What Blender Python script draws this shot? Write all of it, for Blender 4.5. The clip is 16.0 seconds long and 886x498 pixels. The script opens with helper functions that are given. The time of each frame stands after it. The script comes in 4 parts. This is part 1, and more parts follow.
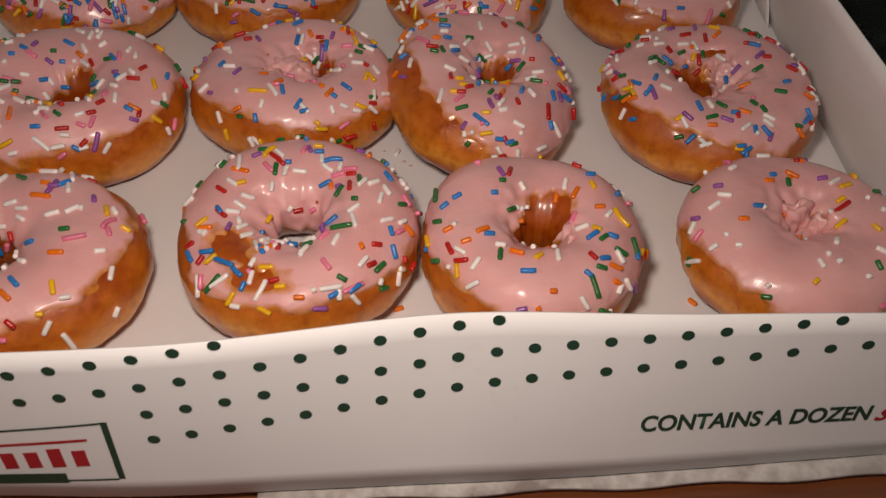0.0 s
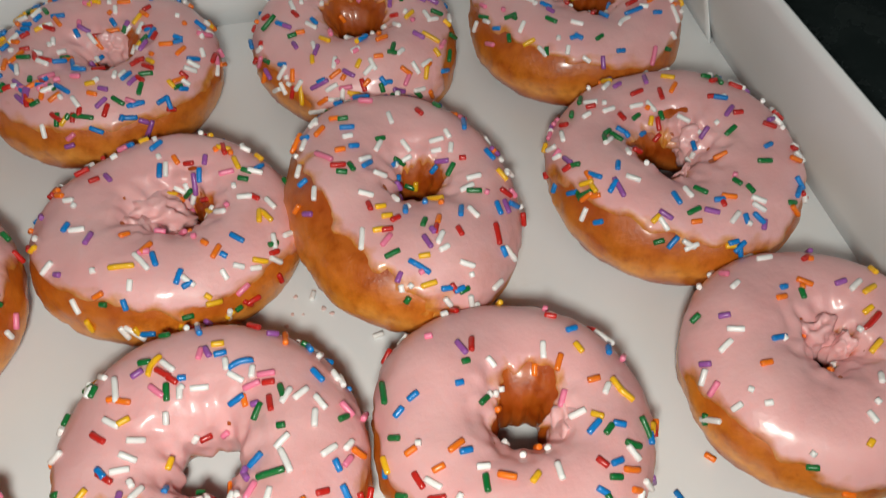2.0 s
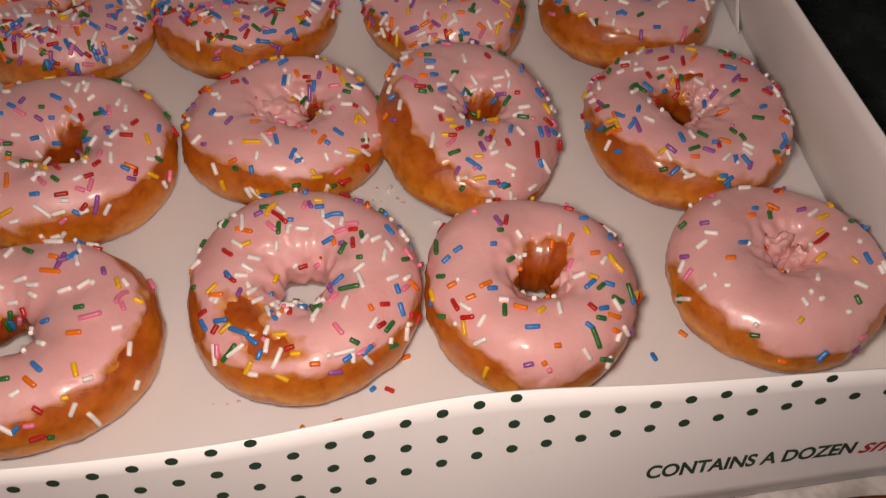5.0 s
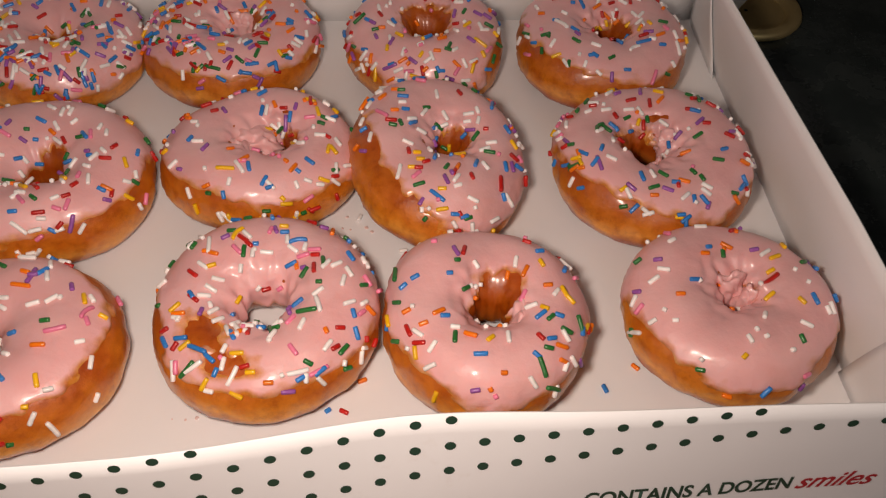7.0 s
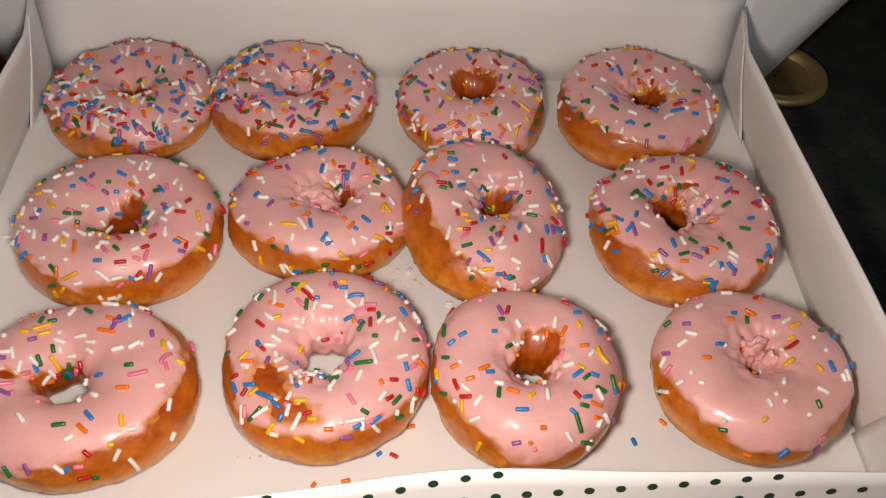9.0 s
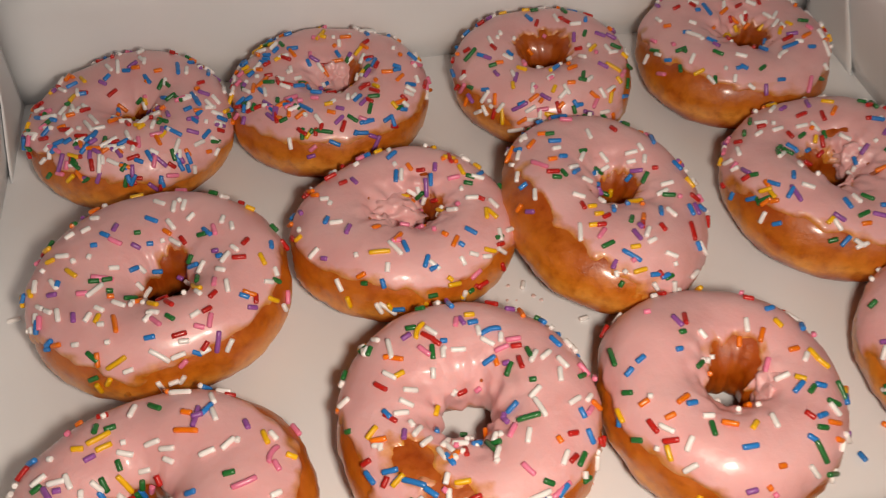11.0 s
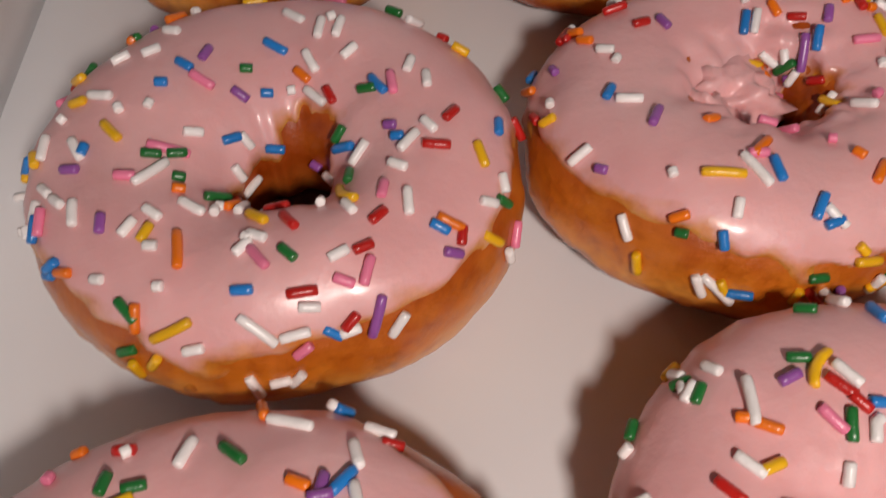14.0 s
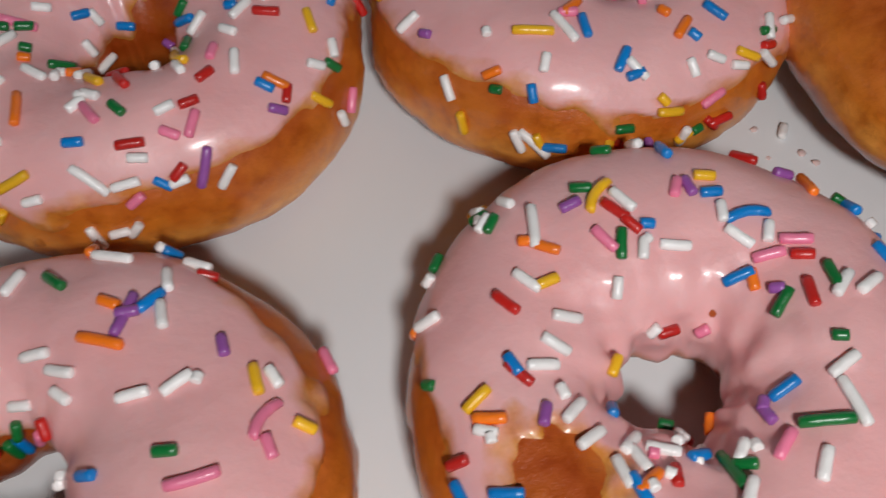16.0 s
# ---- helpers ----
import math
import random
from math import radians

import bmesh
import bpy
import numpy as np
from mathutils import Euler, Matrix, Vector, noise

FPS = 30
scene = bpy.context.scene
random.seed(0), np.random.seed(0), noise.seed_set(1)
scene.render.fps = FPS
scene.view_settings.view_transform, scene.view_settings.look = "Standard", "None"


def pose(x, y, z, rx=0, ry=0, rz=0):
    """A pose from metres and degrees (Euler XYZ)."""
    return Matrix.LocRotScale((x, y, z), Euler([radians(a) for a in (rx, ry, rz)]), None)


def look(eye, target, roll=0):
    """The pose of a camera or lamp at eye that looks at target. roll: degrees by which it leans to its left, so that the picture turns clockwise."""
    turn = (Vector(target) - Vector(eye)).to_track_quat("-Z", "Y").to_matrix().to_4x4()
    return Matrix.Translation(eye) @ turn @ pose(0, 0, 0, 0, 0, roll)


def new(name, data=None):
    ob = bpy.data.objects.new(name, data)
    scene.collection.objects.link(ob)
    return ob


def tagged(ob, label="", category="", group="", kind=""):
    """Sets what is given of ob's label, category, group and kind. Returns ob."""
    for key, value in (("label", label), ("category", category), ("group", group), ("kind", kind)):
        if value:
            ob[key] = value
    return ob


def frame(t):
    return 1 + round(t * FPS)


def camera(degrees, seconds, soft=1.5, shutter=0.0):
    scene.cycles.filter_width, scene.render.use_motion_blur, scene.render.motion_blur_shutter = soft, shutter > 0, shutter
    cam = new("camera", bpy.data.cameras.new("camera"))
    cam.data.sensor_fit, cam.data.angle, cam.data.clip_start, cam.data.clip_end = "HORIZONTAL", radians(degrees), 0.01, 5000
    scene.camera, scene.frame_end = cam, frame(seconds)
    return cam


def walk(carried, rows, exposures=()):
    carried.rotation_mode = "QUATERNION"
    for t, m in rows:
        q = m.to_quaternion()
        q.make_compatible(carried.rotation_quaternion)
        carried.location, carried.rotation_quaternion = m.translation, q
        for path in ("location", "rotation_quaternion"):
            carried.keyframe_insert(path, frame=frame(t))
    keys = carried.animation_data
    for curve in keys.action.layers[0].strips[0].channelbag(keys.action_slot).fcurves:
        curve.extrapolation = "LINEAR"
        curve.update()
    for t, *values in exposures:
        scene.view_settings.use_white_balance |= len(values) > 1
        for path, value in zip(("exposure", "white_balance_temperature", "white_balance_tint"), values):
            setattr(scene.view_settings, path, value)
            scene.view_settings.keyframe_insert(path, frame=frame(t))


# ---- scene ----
cam = camera(51.7, 16.0, soft=1.25, shutter=0.3)
PATH = [
    (0, (0.009, -0.265, 0.222), (0.099, 1.126, -1.213), 2.4),
    (0.5, (0.027, -0.238, 0.23), (0.046, 1.112, -1.246), -0.8),
    (1, (0.013, -0.192, 0.234), (0.198, 1.132, -1.254), -2.8),
    (1.5, (0.005, -0.164, 0.235), (0.277, 1.132, -1.264), 1.8),
    (2, (0.004, -0.165, 0.222), (0.324, 1.057, -1.329), 1.9),
    (2.5, (-0.015, -0.155, 0.214), (0.293, 1.017, -1.377), 3.6),
    (3, (-0.012, -0.157, 0.216), (0.146, 1.03, -1.386), 4.4),
    (3.5, (0.009, -0.182, 0.243), (0.02, 1.057, -1.326), 2.0),
    (4, (0.049, -0.237, 0.259), (0.02, 1.061, -1.262), 1.5),
    (4.5, (0.031, -0.245, 0.248), (0.057, 0.99, -1.325), -0.4),
    (5, (-0.005, -0.243, 0.255), (0.175, 1.031, -1.276), 2.9),
    (5.2, (0.0, -0.248, 0.262), (0.165, 1.022, -1.274), 3.6),
    (7.3, (0.013, -0.253, 0.261), (0.158, 1.091, -1.213), 3.6),
    (7.5, (0.01, -0.252, 0.266), (0.164, 1.097, -1.203), 4.3),
    (8, (0.009, -0.254, 0.279), (0.104, 1.146, -1.146), 2.7),
    (8.2, (0.007, -0.261, 0.295), (0.081, 1.104, -1.165), 2.7),
    (10.3, (-0.027, -0.22, 0.262), (0.187, 1.126, -1.202), 5.1),
    (10.5, (-0.037, -0.203, 0.253), (0.212, 1.129, -1.218), 3.8),
    (11, (-0.054, -0.195, 0.244), (0.174, 1.127, -1.239), -0.9),
    (11.5, (-0.055, -0.16, 0.216), (0.049, 1.116, -1.321), 1.0),
    (12, (-0.083, -0.138, 0.181), (0.068, 1.176, -1.319), 1.8),
    (12.5, (-0.075, -0.107, 0.166), (-0.101, 1.106, -1.424), -2.4),
    (13, (-0.07, -0.09, 0.15), (-0.183, 1.052, -1.488), -6.0),
    (13.5, (-0.073, -0.085, 0.143), (-0.121, 1.068, -1.49), -3.4),
    (14, (-0.08, -0.09, 0.138), (-0.129, 1.047, -1.507), -2.3),
    (14.5, (-0.086, -0.105, 0.13), (-0.15, 0.993, -1.54), -1.8),
    (15, (-0.085, -0.113, 0.134), (-0.176, 0.938, -1.565), -3.1),
    (15.5, (-0.071, -0.114, 0.141), (-0.149, 0.935, -1.561), -3.9),
    (16, (-0.053, -0.11, 0.136), (-0.098, 0.961, -1.553), -3.5),
]
EXPOSURES = [(0, -1.04, 7380, 22), (0.5, -0.86, 7560, 20.5), (1, -0.43, 7830, 21.5), (1.5, -0.18, 6850, 7.5), (2, -0.31, 6180, 2), (2.5, -0.28, 6200, 8.5),
             (3, -0.38, 7030, 13), (3.5, -0.38, 7210, 14.5), (4, -0.73, 7440, 16.5), (4.5, -0.55, 6680, 12), (5, -0.81, 7530, 26.5), (7.5, -0.51, 7480, 21.5),
             (8, -0.39, 7280, 18.5), (10.5, -0.41, 7160, 16), (11, -0.48, 7290, 16), (11.5, -0.08, 6730, 10.5), (12, -0.24, 6630, 14.5), (13, -0.35, 6660, 19),
             (14, -0.55, 6790, 20), (14.5, -0.49, 6580, 15.5), (15, -0.65, 6380, 12.5), (16, -0.70, 5930, 9)]
walk(cam, [(t, look(eye, target, roll)) for t, eye, target, roll in PATH], EXPOSURES)

# ---- light ----
world = bpy.data.worlds.new("dim_room")
scene.world = world
world.use_nodes = True
world.node_tree.nodes["Background"].inputs[0].default_value = (1.0, 0.68, 0.54, 1)
world.node_tree.nodes["Background"].inputs[1].default_value = 0.010

flash = new("flash_light", bpy.data.lights.new("flash_light", "AREA"))
flash.data.shape, flash.data.size = "DISK", 0.035
flash.data.energy, flash.data.color = 0.88, (1.0, 0.92, 0.83)
flash.matrix_world = look((-0.016, -0.213, 0.236), (0.0, 0.0, 0.0))

# cool fill added behind the camera to brighten the front wall; source unseen
fill_lamp = new("fill_light", bpy.data.lights.new("fill_light", "AREA"))
fill_lamp.data.shape, fill_lamp.data.size = "DISK", 0.9
fill_lamp.data.energy, fill_lamp.data.color = 3.0, (0.86, 0.95, 1.0)
fill_lamp.matrix_world = look((0.25, -1.25, 0.75), (0.0, 0.0, 0.0))


# ---- materials ----
def material(name, base, rough=0.5, metal=0.0, spec=0.5, coat=0.0, sss=0.0):
    m = bpy.data.materials.new(name)
    m.use_nodes = True
    b = m.node_tree.nodes["Principled BSDF"]
    b.inputs["Base Color"].default_value = (*base, 1)
    b.inputs["Roughness"].default_value = rough
    b.inputs["Metallic"].default_value = metal
    b.inputs["Specular IOR Level"].default_value = spec
    b.inputs["Coat Weight"].default_value = coat
    b.inputs["Coat Roughness"].default_value = 0.18
    if sss:
        b.inputs["Subsurface Weight"].default_value = sss
        b.inputs["Subsurface Radius"].default_value = (1.0, 0.5, 0.4)
        b.inputs["Subsurface Scale"].default_value = 0.003
    return m


def node(m, kind, **inputs):
    n = m.node_tree.nodes.new(kind)
    for key, value in inputs.items():
        n.inputs[key.replace("_", " ")].default_value = value
    return n


def wire(m, a, b):
    m.node_tree.links.new(a, b)


def principled(m):
    return m.node_tree.nodes["Principled BSDF"]


def noise_tex(m, scale, detail=3.0, rough=0.5, coords="Object"):
    c = node(m, "ShaderNodeTexCoord")
    n = node(m, "ShaderNodeTexNoise", Scale=scale, Detail=detail, Roughness=rough)
    wire(m, c.outputs[coords], n.inputs["Vector"])
    return n


def ramp(m, fac, *stops):
    r = node(m, "ShaderNodeValToRGB")
    e = r.color_ramp.elements
    while len(e) < len(stops):
        e.new(0.5)
    for el, (pos, col) in zip(e, stops):
        el.position, el.color = pos, (*col, 1)
    wire(m, fac, r.inputs["Fac"])
    return r


def bump(m, height, strength, distance, after=None):
    b = node(m, "ShaderNodeBump", Strength=strength, Distance=distance)
    wire(m, height, b.inputs["Height"])
    if after:
        wire(m, after.outputs[0], b.inputs["Normal"])
    wire(m, b.outputs[0], principled(m).inputs["Normal"])
    return b


def blend(m, fac, a, b, kind="MIX"):
    x = node(m, "ShaderNodeMix")
    x.data_type, x.blend_type = "RGBA", kind
    if isinstance(fac, float):
        x.inputs[0].default_value = fac
    else:
        wire(m, fac, x.inputs[0])
    for value, slot in ((a, 6), (b, 7)):
        if isinstance(value, tuple):
            x.inputs[slot].default_value = (*value, 1)
        else:
            wire(m, value, x.inputs[slot])
    return x.outputs[2]


def icing_material():
    m = material("pink_icing", (0.78, 0.43, 0.42), 0.3, spec=0.5, coat=0.38, sss=0.25)
    soft = noise_tex(m, 45, 3, 0.5)
    col = ramp(m, soft.outputs["Fac"], (0.28, (0.83, 0.420, 0.420)), (0.72, (0.90, 0.520, 0.515)))
    thin = noise_tex(m, 34, 4, 0.55)
    thin_f = ramp(m, thin.outputs["Fac"], (0.56, (0, 0, 0)), (0.78, (0.5, 0.5, 0.5)))
    glaze = blend(m, thin_f.outputs[0], col.outputs[0], (0.56, 0.22, 0.17))
    depth = node(m, "ShaderNodeAttribute")
    depth.attribute_name = "glaze"
    ripple = noise_tex(m, 260, 3, 0.6)
    sum_ = node(m, "ShaderNodeMath")
    sum_.operation = "MULTIPLY_ADD"
    sum_.inputs[1].default_value = 0.5
    wire(m, ripple.outputs["Fac"], sum_.inputs[0])
    wire(m, depth.outputs["Fac"], sum_.inputs[2])
    patch = noise_tex(m, 190, 4, 0.65)
    crust = ramp(m, patch.outputs["Fac"], (0.32, (0.44, 0.110, 0.010)), (0.50, (0.64, 0.225, 0.028)), (0.68, (0.76, 0.33, 0.065)))
    edge = ramp(m, sum_.outputs[0], (0.50, (0, 0, 0)), (0.80, (0.62, 0.62, 0.62)), (1.0, (1, 1, 1)))
    wire(m, blend(m, edge.outputs[0], crust.outputs[0], glaze), principled(m).inputs["Base Color"])
    gloss = noise_tex(m, 130, 4, 0.6)
    g = ramp(m, gloss.outputs["Fac"], (0.3, (0.30,) * 3), (0.7, (0.58,) * 3))
    wire(m, g.outputs[0], principled(m).inputs["Roughness"])
    big = noise_tex(m, 100, 2)
    first = bump(m, big.outputs["Fac"], 0.26, 0.002)
    mid = noise_tex(m, 700, 2)
    second = bump(m, mid.outputs["Fac"], 0.22, 0.0005, first)
    fine = noise_tex(m, 2600, 2)
    bump(m, fine.outputs["Fac"], 0.06, 0.0003, second)
    return m


def dough_material():
    m = material("fried_dough", (0.5, 0.22, 0.06), 0.42, spec=0.5, coat=0.5)
    c = node(m, "ShaderNodeTexCoord")
    split = node(m, "ShaderNodeSeparateXYZ")
    wire(m, c.outputs["Object"], split.inputs[0])
    wave = noise_tex(m, 45, 3)
    add = node(m, "ShaderNodeMath")
    add.operation = "MULTIPLY_ADD"
    add.inputs[1].default_value = 0.016
    wire(m, wave.outputs["Fac"], add.inputs[0])
    wire(m, split.outputs["Z"], add.inputs[2])
    scaled = node(m, "ShaderNodeMath")
    scaled.operation = "MULTIPLY"
    scaled.inputs[1].default_value = 25.0
    wire(m, add.outputs[0], scaled.inputs[0])
    col = ramp(m, scaled.outputs[0], (0.18, (0.12, 0.012, 0.002)), (0.33, (0.47, 0.092, 0.006)),
               (0.48, (0.90, 0.400, 0.070)), (0.63, (0.66, 0.200, 0.014)), (0.86, (0.44, 0.082, 0.006)))
    spots = noise_tex(m, 220, 4, 0.65)
    blotch = noise_tex(m, 75, 3, 0.6)
    toast = ramp(m, blotch.outputs["Fac"], (0.36, (0.84, 0.66, 0.50)), (0.54, (1.0, 1.0, 1.0)))
    s = ramp(m, spots.outputs["Fac"], (0.30, (0.74, 0.60, 0.46)), (0.48, (0.98, 0.95, 0.90)), (0.68, (1.12, 1.14, 1.2)))
    wire(m, blend(m, 1.0, blend(m, 1.0, col.outputs[0], s.outputs[0], "MULTIPLY"), toast.outputs[0], "MULTIPLY"), principled(m).inputs["Base Color"])
    # multiplies the dough darker and redder towards the hole's wall
    darkened = node(m, "ShaderNodeAttribute")
    darkened.attribute_name = "darkened"
    deep = ramp(m, darkened.outputs["Fac"], (0.1, (1.0, 1.0, 1.0)), (0.9, (0.56, 0.32, 0.24)))
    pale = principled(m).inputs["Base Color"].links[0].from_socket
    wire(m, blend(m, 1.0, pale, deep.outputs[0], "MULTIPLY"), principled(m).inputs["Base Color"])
    rough = ramp(m, spots.outputs["Fac"], (0.3, (0.28,) * 3), (0.7, (0.55,) * 3))
    wire(m, rough.outputs[0], principled(m).inputs["Roughness"])
    first = bump(m, wave.outputs["Fac"], 0.4, 0.003)
    fine = noise_tex(m, 520, 5, 0.7)
    bump(m, fine.outputs["Fac"], 0.5, 0.0006, first)
    return m


def card_material():
    m = material("white_board", (0.80, 0.78, 0.74), 0.5, spec=0.35)
    n = noise_tex(m, 14, 4)
    col = ramp(m, n.outputs["Fac"], (0.3, (0.825, 0.845, 0.860)), (0.7, (0.885, 0.905, 0.920)))
    grease = noise_tex(m, 22, 5, 0.7)
    g = ramp(m, grease.outputs["Fac"], (0.66, (0, 0, 0)), (0.80, (0.35, 0.35, 0.35)))
    wire(m, blend(m, g.outputs[0], col.outputs[0], (0.62, 0.55, 0.47)), principled(m).inputs["Base Color"])
    fibre = noise_tex(m, 1500, 2)
    first = bump(m, n.outputs["Fac"], 0.12, 0.004)
    bump(m, fibre.outputs["Fac"], 0.05, 0.0003, first)
    return m


def wood_material():
    m = material("brown_wood", (0.16, 0.05, 0.02), 0.35, coat=0.3)
    c = node(m, "ShaderNodeTexCoord")
    mp = node(m, "ShaderNodeMapping")
    mp.inputs["Scale"].default_value = (2.0, 30.0, 30.0)
    wire(m, c.outputs["Object"], mp.inputs[0])
    n = node(m, "ShaderNodeTexNoise", Scale=4.0, Detail=6.0, Roughness=0.6)
    wire(m, mp.outputs[0], n.inputs["Vector"])
    col = ramp(m, n.outputs["Fac"], (0.3, (0.09, 0.022, 0.008)), (0.7, (0.27, 0.085, 0.028)))
    wire(m, col.outputs[0], principled(m).inputs["Base Color"])
    bump(m, n.outputs["Fac"], 0.1, 0.001)
    return m


def stove_material():
    m = material("black_enamel", (0.012, 0.013, 0.013), 0.12, spec=0.5)
    n = noise_tex(m, 40, 5, 0.7)
    r = ramp(m, n.outputs["Fac"], (0.35, (0.16,) * 3), (0.75, (0.42,) * 3))
    wire(m, r.outputs[0], principled(m).inputs["Roughness"])
    c = ramp(m, n.outputs["Fac"], (0.4, (0.020, 0.028, 0.028)), (0.8, (0.045, 0.056, 0.055)))
    wire(m, c.outputs[0], principled(m).inputs["Base Color"])
    return m


def steel_material():
    m = material("worn_brass", (0.66, 0.52, 0.25), 0.4, metal=0.85)
    n = noise_tex(m, 60, 5, 0.7)
    r = ramp(m, n.outputs["Fac"], (0.3, (0.40,) * 3), (0.75, (0.62,) * 3))
    wire(m, r.outputs[0], principled(m).inputs["Roughness"])
    bump(m, n.outputs["Fac"], 0.1, 0.001)
    return m


def towel_material():
    m = material("grey_marbled_cloth", (0.4, 0.38, 0.37), 0.85)
    n = noise_tex(m, 55, 4, 0.6)
    col = ramp(m, n.outputs["Fac"], (0.36, (0.28, 0.24, 0.22)), (0.52, (0.58, 0.56, 0.54)), (0.66, (0.36, 0.34, 0.31)))
    wire(m, col.outputs[0], principled(m).inputs["Base Color"])
    bump(m, n.outputs["Fac"], 0.4, 0.002)
    return m


ICING, DOUGH, CARD = icing_material(), dough_material(), card_material()
WOOD, STOVE, STEEL, TOWEL = wood_material(), stove_material(), steel_material(), towel_material()
FLAKE = material("dried_icing_flake", (0.80, 0.58, 0.54), 0.5, sss=0.1)
GREEN_INK = material("dark_green_ink", (0.012, 0.055, 0.035), 0.45)
RED_INK = material("red_ink", (0.45, 0.02, 0.03), 0.45)
SPRINKLE_COLOURS = {
    "w": ("white", (0.94, 0.92, 0.90)), "r": ("red", (0.54, 0.017, 0.012)), "o": ("orange", (0.92, 0.20, 0.008)),
    "y": ("yellow", (0.90, 0.50, 0.012)), "g": ("green", (0.010, 0.165, 0.034)), "b": ("blue", (0.010, 0.215, 0.62)),
    "v": ("purple", (0.32, 0.095, 0.38)), "p": ("pink", (0.86, 0.22, 0.36)),
}


def sprinkle_material(name, base):
    m = material(name + "_sugar", base, 0.34, spec=0.5, coat=0.3)
    info = node(m, "ShaderNodeObjectInfo")
    tone = ramp(m, info.outputs["Random"], (0.0, (0.90,) * 3), (1.0, (1.10,) * 3))
    wire(m, blend(m, 1.0, base, tone.outputs[0], "MULTIPLY"), principled(m).inputs["Base Color"])
    n = noise_tex(m, 1100, 3)
    bump(m, n.outputs["Fac"], 0.4, 0.0004)
    return m


SPRINKLE_MATERIALS = {key: sprinkle_material(*value) for key, value in SPRINKLE_COLOURS.items()}


# ---- building helpers ----
def mesh_of(name, bm, mat, smooth=True):
    me = bpy.data.meshes.new(name)
    bm.to_mesh(me)
    bm.free()
    me.materials.append(mat)
    if smooth:
        me.shade_smooth()
    return me


def part(name, bm, mat, parent, label="", smooth=True):
    ob = new(name, mesh_of(name, bm, mat, smooth))
    ob.parent = parent
    if label:
        ob["label"] = label
    return ob


def sheet(nu, nv, place, thick):
    """A bent board: place(u, v, side) gives both faces, thick apart."""
    bm = bmesh.new()
    faces = []
    for side in (0, 1):
        faces.append([[bm.verts.new(place(i / nu, j / nv) if side == 0 else place(i / nu, j / nv) + thick(i / nu, j / nv))
                       for j in range(nv + 1)] for i in range(nu + 1)])
    a, b = faces
    for i in range(nu):
        for j in range(nv):
            bm.faces.new((a[i][j], a[i + 1][j], a[i + 1][j + 1], a[i][j + 1]))
            bm.faces.new((b[i][j], b[i][j + 1], b[i + 1][j + 1], b[i + 1][j]))
    for i in range(nu):
        bm.faces.new((a[i][0], b[i][0], b[i + 1][0], a[i + 1][0]))
        bm.faces.new((a[i][nv], a[i + 1][nv], b[i + 1][nv], b[i][nv]))
    for j in range(nv):
        bm.faces.new((a[0][j], a[0][j + 1], b[0][j + 1], b[0][j]))
        bm.faces.new((a[nu][j], b[nu][j], b[nu][j + 1], a[nu][j + 1]))
    bmesh.ops.recalc_face_normals(bm, faces=bm.faces)
    return bm


def slab(x0, y0, z0, x1, y1, z1, edge=0.0):
    bm = bmesh.new()
    bmesh.ops.create_cube(bm, size=1)
    for v in bm.verts:
        v.co = Vector(((x0 + x1) / 2 + v.co.x * (x1 - x0), (y0 + y1) / 2 + v.co.y * (y1 - y0), (z0 + z1) / 2 + v.co.z * (z1 - z0)))
    if edge:
        bmesh.ops.bevel(bm, geom=bm.edges[:], offset=edge, segments=3, affect="EDGES", profile=0.5)
    return bm


# ---- surfaces under and round the box ----
table = tagged(new("wooden_table", mesh_of("wooden_table", slab(-0.9, -0.9, -0.045, 0.186, 0.9, -0.005, 0.004), WOOD)),
               "reddish brown varnished wooden table top under the box", "table", kind="structure")
stove = tagged(new("stovetop", mesh_of("stovetop", slab(0.190, -0.9, -0.045, 1.1, 0.9, -0.004, 0.003), STOVE)),
               "glossy black enamel stovetop beside the open box", "stovetop", kind="structure")


def lathe(profile, steps):
    bm = bmesh.new()
    rings = []
    for k in range(steps):
        a = 2 * math.pi * k / steps
        rings.append([bm.verts.new((r * math.cos(a), r * math.sin(a), z)) for r, z in profile])
    for k in range(steps):
        for j in range(len(profile) - 1):
            p, q = rings[k], rings[(k + 1) % steps]
            bm.faces.new((p[j], q[j], q[j + 1], p[j + 1]))
    return bm


bowl = new("drip_pan")
bowl.location = (0.210, 0.150, -0.0035)
tagged(bowl, "round dull brass-toned steel drip pan set in the stovetop", "drip pan")
part("rim", lathe([(0.0275, 0.0), (0.0285, 0.002), (0.0275, 0.004), (0.0245, 0.0052), (0.0215, 0.0035), (0.0195, 0.001)], 64), STEEL, bowl)
part("dish", lathe([(0.020, 0.0012), (0.016, 0.0006), (0.010, 0.0004), (0.001, 0.0004)], 64), STEEL, bowl)


def towel_place(u, v):
    x = -0.03 + 0.216 * u
    y = -0.1415 + 0.034 * x - 0.0006 * math.sin(30 * u) + 0.06 * v
    return Vector((x, y, -0.0030 + 0.0006 * math.sin(40 * u) * math.sin(6 * v)))


towel = tagged(new("kitchen_towel", mesh_of("kitchen_towel", sheet(60, 10, towel_place, lambda u, v: Vector((0, 0, 0.0014))), TOWEL)),
               "grey and white marbled kitchen towel lying under the box's front", "towel")

